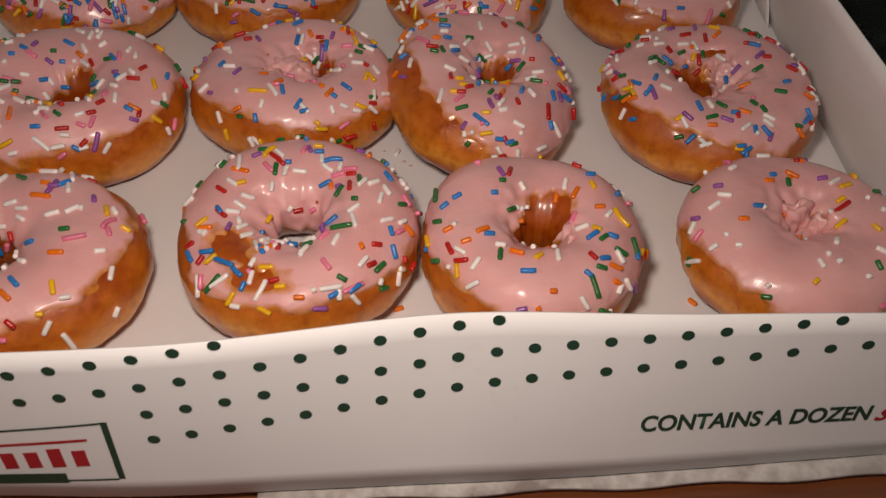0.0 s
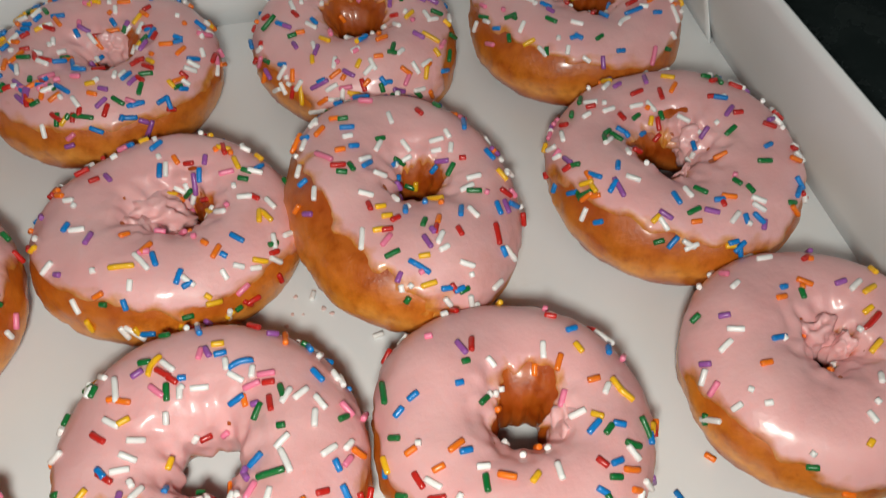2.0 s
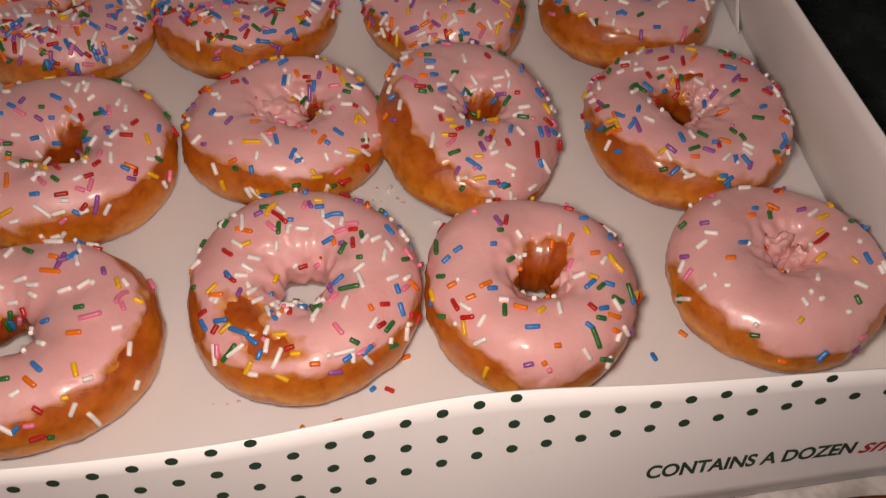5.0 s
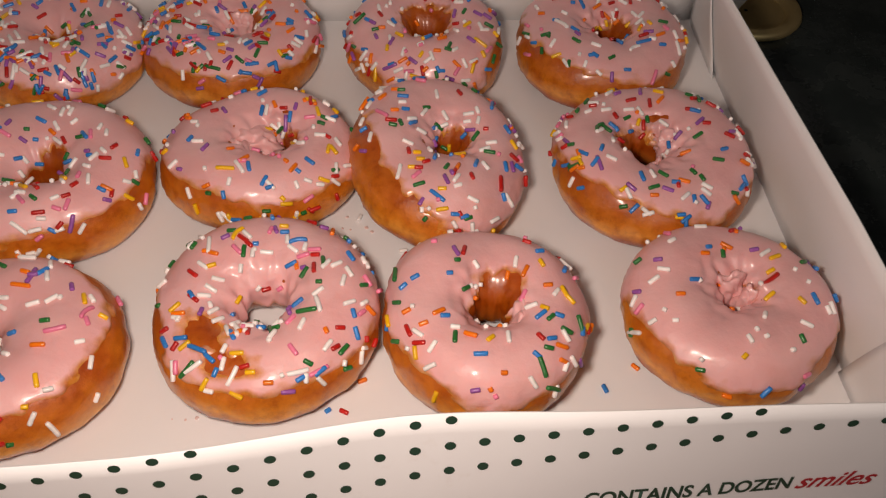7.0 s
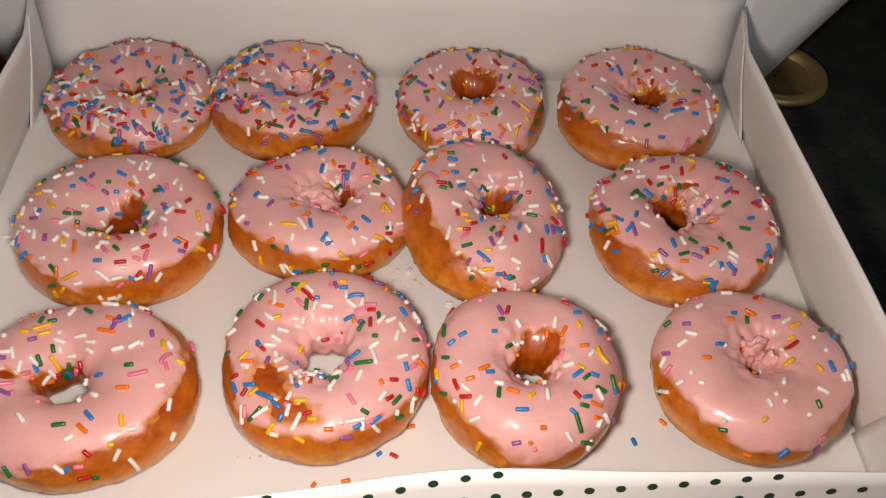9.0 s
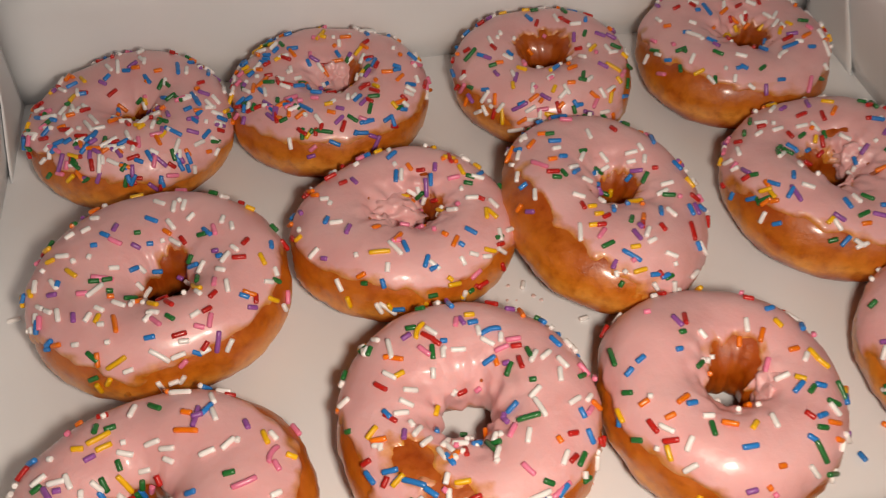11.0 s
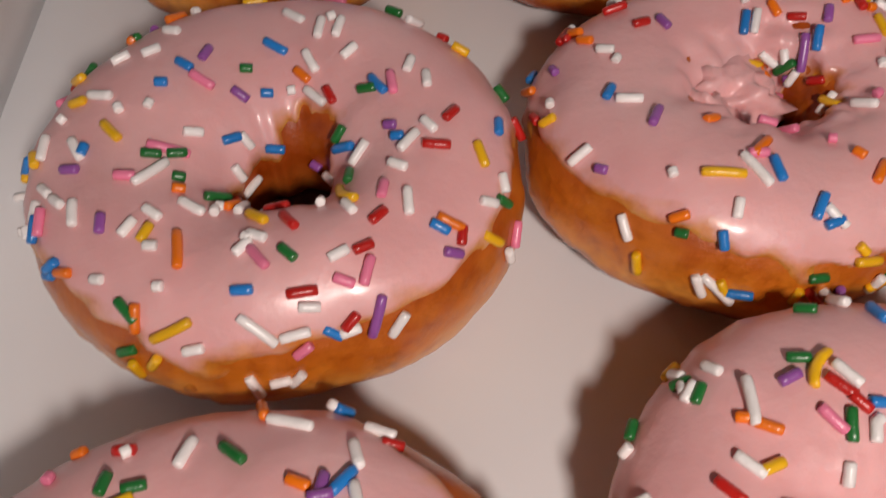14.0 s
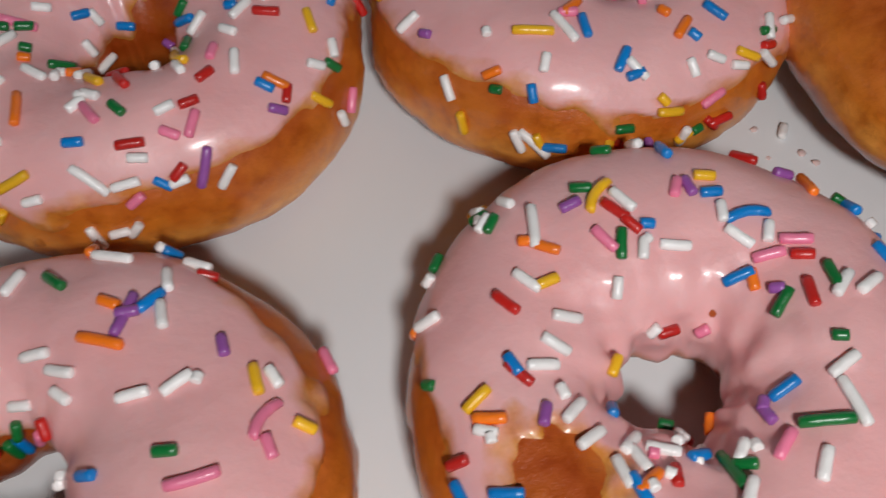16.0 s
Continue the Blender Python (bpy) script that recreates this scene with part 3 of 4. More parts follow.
for fold in [(donut_b2, -0.0035, 0.0060, 0.0115, 0.0080, 0.0168, 0.0085, 1.7), (donut_b2, -0.0085, -0.0010, 0.0065, 0.0070, 0.0168, 0.0080, 4.2), (donut_b2, -0.0010, -0.0015, 0.0055, 0.0050, 0.0135, 0.0070, 9.1),
             (donut_a4, 0.0015, 0.0065, 0.0075, 0.0050, 0.0185, 0.0090, 2.9), (donut_a4, 0.0065, 0.0015, 0.0040, 0.0040, 0.0180, 0.0080, 8.3),
             (donut_b4, 0.0090, 0.0065, 0.0070, 0.0045, 0.0190, 0.0085, 6.1), (donut_b4, 0.0005, -0.0065, 0.0035, 0.0030, 0.0170, 0.0070, 3.3),
             (donut_a3, 0.0120, -0.0030, 0.0045, 0.0070, 0.0200, 0.0085, 5.4), (donut_a3, -0.0055, 0.0085, 0.0045, 0.0040, 0.0200, 0.0070, 2.2),
             (donut_c2, 0.0030, 0.0075, 0.0070, 0.0040, 0.0180, 0.0085, 7.7)] :
    icing_fold(*fold)

# placed sprinkles: colour, degrees round the ring, millimetres from its axis, heading, kind
place(donut_a1, (-0.3, -1.2), [
    ("g", 121, 26.9, 83, "short"), ("g", 113, 24.9, 16, "short"), ("y", 122, 24, 30, "long"), ("y", 136, 25.2, 177, "short"), ("y", 122, 21.1, 24, "middle"),
    ("v", 135, 21.1, 31, "short"), ("g", 118, 15.7, 106, "short"), ("g", 166, 28.9, 26, "short"), ("v", 169, 25.9, 120, "middle"), ("g", 145, 15, 108, "middle"),
    ("b", 157, 14.9, 121, "short"), ("y", 123, 12.4, 124, "long"), ("r", 129, 10.6, 161, "dot"), ("g", 112, 9.6, 99, "middle"), ("b", 102, 7.8, 97, "middle"),
    ("p", 87, 7.5, 74, "short"), ("o", 149, 9.7, 158, "short"), ("p", 173, 16.3, 22, "short"), ("p", -165, 20.9, 21, "long"), ("v", -153, 20.7, 156, "middle"),
    ("o", 63, 24.3, 159, "short"), ("v", 56, 23.8, 77, "long"), ("b", 54, 27.1, 55, "middle"), ("o", 55, 19.5, 166, "long"), ("v", 31, 29.9, 108, "short"),
    ("y", 20, 32, 109, "middle"), ("p", 10, 32.3, 64, "bent"), ("y", 9, 36.4, 172, "short"), ("g", 3, 21.2, 1, "short"), ("p", -5, 24.8, 16, "long"),
])
place(donut_a1, (-0.3, -1.2), [
    ("o", -19, 22.2, 0, "middle"), ("b", -1, 11.2, 174, "short"), ("p", 4, 32.5, 116, "short"), ("r", 115, 30.6, 173, "short"), ("w", 161, 29.4, 33, "middle"),
    ("w", 161, 24.6, 8, "middle"), ("w", 169, 18.3, 89, "middle"), ("w", 151, 16.1, 132, "middle"), ("w", 154, 12.5, 33, "middle"), ("w", 139, 11.6, 117, "middle"),
    ("w", 108, 17.3, 161, "middle"), ("w", 81, 16.6, 9, "middle"), ("w", 64, 14.8, 174, "middle"), ("w", 57, 12.3, 153, "short"), ("w", 28, 18.1, 10, "middle"),
    ("w", 25, 23.3, 41, "middle"), ("w", 99, 27.4, 73, "middle"), ("w", 76, 31.9, 160, "long"), ("w", 48, 26.5, 106, "middle"), ("w", 57, 30.9, 107, "middle"),
    ("w", 20, 34, 129, "short"), ("w", -10, 32.3, 23, "short"), ("w", -35, 15.2, 144, "short"), ("w", 90, 12.5, 5, "short"), ("y", -40, 29.1, 104, "middle"),
    ("o", -63, 25, 139, "middle"), ("g", -79, 21.9, 8, "middle"), ("b", -54, 21.8, 134, "middle"), ("y", -53, 32.5, 1, "dot"), ("g", -67, 37.4, 151, "dot"),
])
place(donut_a1, (-0.3, -1.2), [
    ("w", -48, 39, 109, "long"), ("w", -53, 35.1, 60, "middle"), ("p", -73, 33.8, 179, "short"), ("w", -26, 41.4, 46, "short"),
])
place(donut_a2, (0.6, -1.1), [
    ("g", 137, 35.4, 167, "short"), ("g", 138, 32.8, 60, "short"), ("y", 112, 25.8, 60, "bent"), ("v", 121, 26.6, 24, "short"), ("r", 110, 23, 139, "middle"),
    ("r", 107, 20.4, 137, "short"), ("b", 101, 20.1, 179, "dot"), ("g", 114, 18.5, 86, "middle"), ("p", 119, 20, 133, "middle"), ("o", 136, 24.4, 156, "middle"),
    ("o", 138, 26.9, 172, "dot"), ("b", 77, 25.2, 7, "short"), ("y", 79, 27.9, 1, "short"), ("g", 115, 28.3, 172, "short"), ("v", 84, 25.6, 108, "short"),
    ("p", 88, 25.3, 74, "short"), ("b", 64, 23.4, 10, "bent"), ("p", 47, 23.6, 172, "middle"), ("p", 52, 19.9, 9, "middle"), ("r", 42, 22.2, 170, "short"),
    ("o", 53, 16.4, 98, "short"), ("v", 41, 17, 172, "dot"), ("r", 29, 19, 91, "middle"), ("g", 6, 19, 172, "dot"), ("b", -17, 13.2, 15, "middle"),
    ("v", -38, 12.3, 113, "short"), ("p", -51, 16.2, 50, "middle"), ("g", -79, 15.5, 103, "long"), ("g", -72, 15.5, 156, "short"), ("r", -107, 16.3, 88, "short"),
])
place(donut_a2, (0.6, -1.1), [
    ("b", -119, 19.4, 112, "middle"), ("v", -162, 20.8, 78, "short"), ("r", -178, 22.4, 138, "middle"), ("r", 159, 24.8, 135, "middle"), ("g", -178, 33.6, 165, "dot"),
    ("y", -171, 27.9, 42, "middle"), ("o", -165, 27.1, 175, "middle"), ("r", -158, 32.3, 14, "short"), ("b", -146, 29.5, 178, "middle"), ("y", 161, 10.3, 56, "short"),
    ("o", -47, 7.5, 16, "short"), ("w", 106, 24.2, 131, "middle"), ("w", 91, 17.3, 175, "middle"), ("w", 106, 17.1, 84, "short"), ("w", 73, 22.7, 92, "short"),
    ("w", 65, 20.3, 140, "middle"), ("w", 56, 22.7, 77, "short"), ("w", 25, 22.6, 53, "middle"), ("w", -6, 18.9, 34, "middle"), ("w", -21, 20.2, 105, "long"),
    ("w", -93, 12.7, 67, "middle"), ("w", -48, 20.5, 68, "middle"), ("w", -117, 12.7, 163, "middle"), ("w", -135, 13.9, 57, "middle"), ("w", -126, 15.3, 115, "middle"),
    ("w", -128, 18.2, 110, "middle"), ("w", -147, 17.5, 40, "middle"), ("w", -161, 17.4, 52, "middle"), ("w", 178, 19.4, 6, "middle"), ("w", 168, 17.8, 152, "middle"),
])
place(donut_a2, (0.6, -1.1), [
    ("w", 149, 23.6, 141, "middle"), ("w", 153, 17.2, 179, "middle"), ("w", 166, 34.4, 179, "middle"), ("w", 126, 14.6, 84, "short"), ("w", -162, 28, 165, "short"),
    ("w", 131, 33.8, 128, "short"), ("b", -140, 30.6, 37, "short"), ("b", -132, 28.5, 154, "long"), ("b", -122, 28.8, 136, "middle"), ("b", -114, 32, 67, "short"),
    ("y", -106, 25, 177, "middle"), ("r", -98, 29, 13, "short"), ("y", -94, 30.7, 180, "short"), ("y", -100, 36.3, 153, "middle"), ("g", -61, 31.8, 151, "short"),
    ("g", -43, 37.5, 176, "short"), ("r", -43, 32.4, 30, "short"), ("r", -32, 29.8, 4, "short"), ("b", -19, 31.1, 107, "short"), ("b", -28, 34.1, 107, "middle"),
    ("o", -11, 35.1, 150, "middle"), ("p", -16, 33, 38, "short"), ("o", -84, 33.9, 180, "short"), ("v", -75, 36.3, 177, "middle"), ("p", -66, 26.8, 125, "middle"),
    ("b", 27, 31.6, 123, "middle"), ("g", 3, 32.6, 25, "short"), ("w", -116, 24.9, 67, "short"), ("w", -127, 32.9, 29, "long"), ("w", -112, 29.1, 80, "middle"),
])
place(donut_a2, (0.6, -1.1), [
    ("w", -104, 31.9, 63, "long"), ("w", -46, 30.8, 55, "middle"), ("w", -33, 37.9, 78, "middle"), ("w", -58, 36.5, 128, "middle"), ("w", -68, 32.8, 11, "long"),
    ("w", -29, 37.5, 152, "short"), ("w", -13, 29, 28, "middle"), ("w", 12, 28.6, 119, "middle"), ("w", 21, 25.6, 40, "middle"), ("w", 4, 26.4, 79, "middle"),
])
place(donut_a3, (-0.6, -0.5), [
    ("r", 109, 20.2, 75, "middle"), ("v", 117, 20.4, 111, "middle"), ("g", 123, 17, 11, "dot"), ("b", 143, 14.9, 5, "dot"), ("g", 144, 8.8, 27, "short"),
    ("b", 160, 24.1, 25, "short"), ("b", 168, 27, 29, "short"), ("g", 180, 28.6, 155, "short"), ("o", -170, 26.3, 16, "short"), ("y", -172, 31.7, 100, "middle"),
    ("o", -160, 17.6, 28, "middle"), ("b", -153, 16.7, 6, "short"), ("o", -154, 23.6, 13, "short"), ("r", -156, 28, 112, "middle"), ("r", -144, 28.1, 172, "middle"),
    ("g", -127, 20.8, 83, "middle"), ("g", -157, 31.8, 170, "short"), ("y", -121, 35.4, 72, "middle"), ("b", -102, 24.5, 179, "middle"), ("y", -96, 18.7, 43, "short"),
    ("v", -101, 33.5, 11, "short"), ("o", -86, 29.7, 0, "dot"), ("b", -62, 27.5, 140, "short"), ("g", -62, 30.8, 107, "long"), ("g", -52, 27.6, 169, "short"),
    ("r", -51, 23.7, 128, "short"), ("b", -45, 26.2, 13, "short"), ("o", -43, 29.5, 170, "middle"), ("o", -48, 32.3, 158, "short"), ("b", -28, 19.2, 32, "middle"),
])
place(donut_a3, (-0.6, -0.5), [
    ("g", -28, 22.3, 40, "short"), ("b", -23, 24.4, 162, "short"), ("g", -31, 28.1, 159, "middle"), ("g", -19, 31.1, 105, "long"), ("y", 3, 25.8, 112, "middle"),
    ("y", -3, 27.2, 136, "middle"), ("v", -34, 35.2, 126, "middle"), ("o", 40, 17.6, 58, "middle"), ("o", 60, 14.2, 77, "short"), ("y", 34, 23.2, 110, "short"),
    ("b", 44, 27, 19, "short"), ("o", 11, 21.1, 4, "short"), ("y", -18, 19.6, 141, "short"), ("p", 11, 13.4, 53, "middle"), ("r", 57, 29.5, 157, "short"),
    ("w", 56, 18.7, 76, "middle"), ("w", 103, 14.7, 121, "short"), ("w", -150, 26.4, 137, "middle"), ("w", -135, 26.8, 52, "middle"), ("w", -135, 17.5, 175, "short"),
    ("w", -35, 28.6, 121, "middle"), ("w", -41, 33.9, 132, "middle"), ("w", -70, 33.1, 122, "middle"), ("w", -57, 36.1, 75, "middle"), ("w", -14, 15.5, 175, "middle"),
    ("w", 2, 23, 52, "short"),
])
place(donut_a4, (-0.2, -1.6), [
    ("b", 108, 20.1, 10, "dot"), ("o", 118, 18, 8, "short"), ("g", 95, 17.6, 86, "short"), ("v", 60, 20.9, 4, "short"), ("y", 39, 21.8, 20, "middle"),
    ("y", 42, 30, 90, "short"), ("r", 78, 28.4, 31, "short"), ("r", 92, 11, 17, "short"), ("b", 163, 14.3, 5, "middle"), ("o", -174, 20.3, 180, "short"),
    ("v", 150, 27.5, 161, "short"), ("v", 173, 32.1, 152, "short"), ("r", 17, 14.4, 23, "long"), ("y", 30, 16.6, 21, "short"), ("y", -22, 11.5, 22, "middle"),
    ("b", -15, 24.9, 102, "middle"), ("y", -21, 20.7, 124, "short"), ("g", -56, 25.7, 107, "short"), ("g", -124, 32.2, 179, "short"), ("o", -106, 36.9, 179, "short"),
    ("v", -63, 36.2, 76, "short"), ("g", 24, 29.2, 31, "short"), ("g", -169, 36.7, 79, "short"), ("p", -175, 32.6, 31, "middle"), ("w", 49, 21.3, 29, "middle"),
    ("w", 159, 24.8, 156, "middle"), ("w", 168, 27.3, 23, "middle"), ("w", 178, 33.2, 41, "middle"), ("w", -167, 35.4, 163, "long"), ("w", -43, 23.9, 154, "middle"),
])
place(donut_a4, (-0.2, -1.6), [
    ("w", -15, 30.9, 102, "middle"), ("w", -19, 29.3, 108, "short"), ("w", -99, 21.7, 103, "short"), ("w", -74, 13.7, 63, "short"), ("w", -154, 26.3, 172, "dot"),
    ("w", 99, 30.6, 177, "middle"), ("w", 128, 28.2, 29, "short"),
])
place(donut_b1, (-0.5, -2.0), [
    ("b", 92, 19.9, 150, "middle"), ("v", 122, 20.1, 73, "short"), ("b", 133, 19.5, 149, "short"), ("b", 147, 19.4, 3, "dot"), ("g", 107, 15.8, 3, "dot"),
    ("o", 78, 16.1, 138, "short"), ("v", 115, 12, 151, "short"), ("b", 98, 11.9, 2, "dot"), ("r", 58, 15.5, 119, "short"), ("g", 40, 19.9, 176, "short"),
    ("b", 37, 21.5, 126, "middle"), ("p", 33, 23.4, 100, "middle"), ("b", 138, 8, 15, "short"), ("g", 33, 13.6, 43, "short"), ("v", 63, 8.4, 164, "dot"),
    ("b", 20, 13.9, 3, "middle"), ("y", 165, 30.7, 178, "short"), ("y", 175, 23.3, 135, "middle"), ("g", -177, 17.4, 2, "short"), ("p", 178, 15.1, 173, "long"),
    ("v", -171, 29.1, 172, "short"), ("g", -164, 14.5, 6, "dot"), ("o", -178, 5.6, 107, "short"), ("o", -153, 15.3, 11, "dot"), ("g", -139, 11.8, 38, "middle"),
    ("o", -121, 12.2, 65, "short"), ("y", -91, 15.4, 138, "middle"), ("o", -117, 23.1, 101, "long"), ("b", -147, 36.9, 180, "dot"), ("o", -142, 34.3, 1, "short"),
])
place(donut_b1, (-0.5, -2.0), [
    ("o", -117, 32.7, 86, "middle"), ("g", -119, 36.1, 20, "short"), ("y", -117, 38.9, 95, "middle"), ("b", -89, 27.7, 3, "short"), ("p", -85, 23.2, 130, "middle"),
    ("g", -74, 23.5, 138, "short"), ("r", -72, 28.8, 8, "middle"), ("y", -132, 23.3, 71, "short"), ("b", -67, 33.5, 147, "short"), ("p", -75, 34.2, 37, "short"),
    ("v", -56, 34.4, 74, "long"), ("p", -53, 30, 76, "middle"), ("p", -60, 29.5, 160, "short"), ("r", -50, 27.3, 29, "short"), ("g", -14, 15.9, 88, "short"),
    ("y", -33, 18.3, 122, "bent"), ("p", -26, 22.9, 84, "short"), ("r", -38, 25.1, 49, "short"), ("r", -2, 27.9, 178, "middle"), ("y", -3, 34.3, 112, "middle"),
    ("b", 8, 37.2, 91, "short"), ("v", 13, 21.1, 172, "dot"), ("r", 10, 30.1, 53, "short"), ("b", 5, 22.1, 173, "dot"), ("b", -29, 32.3, 159, "short"),
    ("o", -26, 33.1, 161, "middle"), ("r", -27, 35.1, 84, "short"), ("v", -32, 35.4, 174, "short"), ("y", -21, 38.8, 157, "middle"), ("g", -12, 38.4, 161, "short"),
])
place(donut_b1, (-0.5, -2.0), [
    ("p", -12, 41.8, 69, "middle"), ("r", -71, 17.9, 125, "middle"), ("w", 162, 27.1, 166, "middle"), ("w", 146, 29.1, 30, "short"), ("w", 138, 25.8, 30, "short"),
    ("w", 127, 28.6, 159, "short"), ("w", 86, 27, 143, "middle"), ("w", 75, 24.6, 84, "middle"), ("w", 68, 25.7, 80, "middle"), ("w", 75, 18.5, 119, "middle"),
    ("w", 59, 22.4, 46, "short"), ("w", 36, 27.4, 76, "short"), ("w", 27, 28.4, 96, "short"), ("w", 179, 34.3, 88, "middle"), ("w", -178, 28.3, 122, "middle"),
    ("w", -166, 17.9, 51, "long"), ("w", 159, 12.3, 5, "short"), ("w", 129, 3.7, 14, "middle"), ("w", 125, 6.8, 132, "short"), ("w", 1, 23.8, 53, "middle"),
    ("w", 7, 26.7, 131, "short"), ("w", -12, 23.1, 152, "short"), ("w", -27, 27, 96, "middle"), ("w", 5, 16.4, 49, "middle"), ("w", -134, 16, 154, "middle"),
    ("w", -139, 20.6, 148, "short"), ("w", -138, 24.4, 60, "short"), ("w", -126, 24.4, 177, "dot"), ("w", -154, 29.5, 100, "middle"), ("w", -163, 35.2, 86, "short"),
])
place(donut_b1, (-0.5, -2.0), [
    ("w", -167, 33.2, 141, "short"), ("w", -161, 31.4, 142, "short"), ("w", -132, 31.6, 177, "dot"), ("w", -112, 12.2, 86, "middle"), ("w", -42, 20.9, 124, "short"),
    ("w", -58, 26.4, 31, "short"), ("w", -87, 19.6, 157, "short"), ("w", -92, 21.4, 52, "short"), ("w", -85, 31.8, 139, "long"), ("w", -71, 30.5, 178, "short"),
    ("w", -76, 32.7, 13, "middle"), ("w", -63, 34, 17, "short"), ("w", -52, 36.3, 55, "middle"), ("w", -88, 37.4, 111, "middle"), ("w", -82, 37.5, 2, "short"),
    ("w", -78, 36.8, 49, "short"), ("w", -15, 36.5, 0, "short"),
])
place(donut_b2, (-1.2, -3.3), [
    ("b", 94, 19.4, 80, "middle"), ("b", 49, 19.7, 81, "middle"), ("r", 66, 21.7, 172, "short"), ("r", 136, 24.9, 21, "short"), ("v", 130, 22.6, 120, "short"),
    ("r", 147, 35, 116, "short"), ("o", 151, 30.7, 143, "short"), ("b", 179, 24.2, 63, "short"), ("v", -161, 18.9, 67, "middle"), ("y", -178, 33.5, 175, "short"),
    ("o", -150, 10.7, 37, "short"), ("y", -119, 20.1, 176, "long"), ("b", -97, 17, 101, "middle"), ("b", -80, 22.8, 65, "middle"), ("b", -110, 27.9, 99, "short"),
    ("b", -101, 31.8, 3, "middle"), ("v", -153, 29.4, 158, "dot"), ("g", -122, 29.1, 174, "dot"), ("y", -130, 33.3, 102, "middle"), ("y", -105, 35.1, 115, "middle"),
    ("y", -85, 34.7, 78, "short"), ("r", -80, 34.8, 129, "middle"), ("g", -80, 30.5, 179, "short"), ("y", -66, 30.3, 176, "middle"), ("v", -72, 33.3, 109, "short"),
    ("y", -61, 34.9, 36, "short"), ("r", -48, 33.6, 7, "middle"), ("g", -56, 35.3, 178, "dot"), ("r", -51, 35.5, 133, "short"), ("y", -36, 31.6, 164, "middle"),
])
place(donut_b2, (-1.2, -3.3), [
    ("g", -25, 32.8, 14, "short"), ("r", -28, 33.5, 9, "short"), ("o", -51, 22.2, 58, "middle"), ("b", -34, 24.3, 141, "middle"), ("y", -13, 28.1, 83, "middle"),
    ("r", -32, 37.4, 106, "short"), ("r", 2, 27.2, 141, "short"), ("g", 20, 26.6, 160, "short"), ("y", 33, 28.1, 105, "middle"), ("g", 25, 28.8, 155, "short"),
    ("b", 25, 32.3, 44, "middle"), ("y", 47, 29.6, 163, "middle"), ("o", 78, 22.2, 113, "short"), ("r", 33, 16, 177, "short"), ("p", 31, 24.2, 4, "middle"),
    ("w", 156, 26.4, 162, "short"), ("w", -176, 21.3, 173, "middle"), ("w", -161, 30.8, 32, "middle"), ("w", -137, 31.7, 111, "middle"), ("w", -107, 17.7, 121, "long"),
    ("w", -75, 24.5, 134, "middle"), ("w", -109, 24.1, 78, "short"), ("w", -107, 32.7, 144, "long"), ("w", -112, 33.6, 115, "middle"), ("w", -61, 32.6, 78, "middle"),
    ("w", -55, 27.3, 112, "short"), ("w", -46, 28.4, 161, "short"), ("w", -40, 31.5, 177, "short"), ("w", 3, 24.7, 175, "middle"), ("w", -2, 31, 124, "middle"),
])
place(donut_b2, (-1.2, -3.3), [
    ("w", 9, 14.3, 28, "middle"), ("w", 76, 16.4, 143, "middle"), ("w", 88, 19.8, 80, "middle"), ("w", -76, 32.9, 133, "short"),
])
place(donut_b3, (-0.9, 0.4), [
    ("b", 141, 32.2, 135, "short"), ("b", 128, 23.9, 175, "middle"), ("o", 124, 30, 156, "short"), ("g", 122, 27.9, 174, "short"), ("g", 115, 16.6, 18, "short"),
    ("b", 145, 17.3, 16, "short"), ("o", 155, 19.6, 9, "short"), ("p", 163, 23.1, 129, "long"), ("g", 104, 11.2, 152, "middle"), ("b", 114, 10, 32, "short"),
    ("g", 175, 15.4, 109, "short"), ("b", 178, 28.6, 15, "short"), ("o", -170, 31.4, 35, "short"), ("v", -162, 30, 166, "short"), ("r", -138, 17.2, 96, "short"),
    ("y", -131, 15.3, 13, "short"), ("y", -121, 18.1, 4, "short"), ("r", -114, 18.6, 27, "short"), ("r", -116, 23.1, 178, "short"), ("y", -121, 23.7, 178, "short"),
    ("p", -114, 26.6, 46, "middle"), ("g", -93, 20.6, 61, "short"), ("o", -82, 20.8, 67, "short"), ("b", -85, 11, 75, "short"), ("b", -61, 21.5, 72, "middle"),
    ("r", -72, 26.9, 101, "short"), ("g", -109, 30.3, 19, "middle"), ("b", -96, 33.6, 140, "long"), ("y", -94, 31.2, 1, "short"), ("v", -104, 35.8, 61, "short"),
])
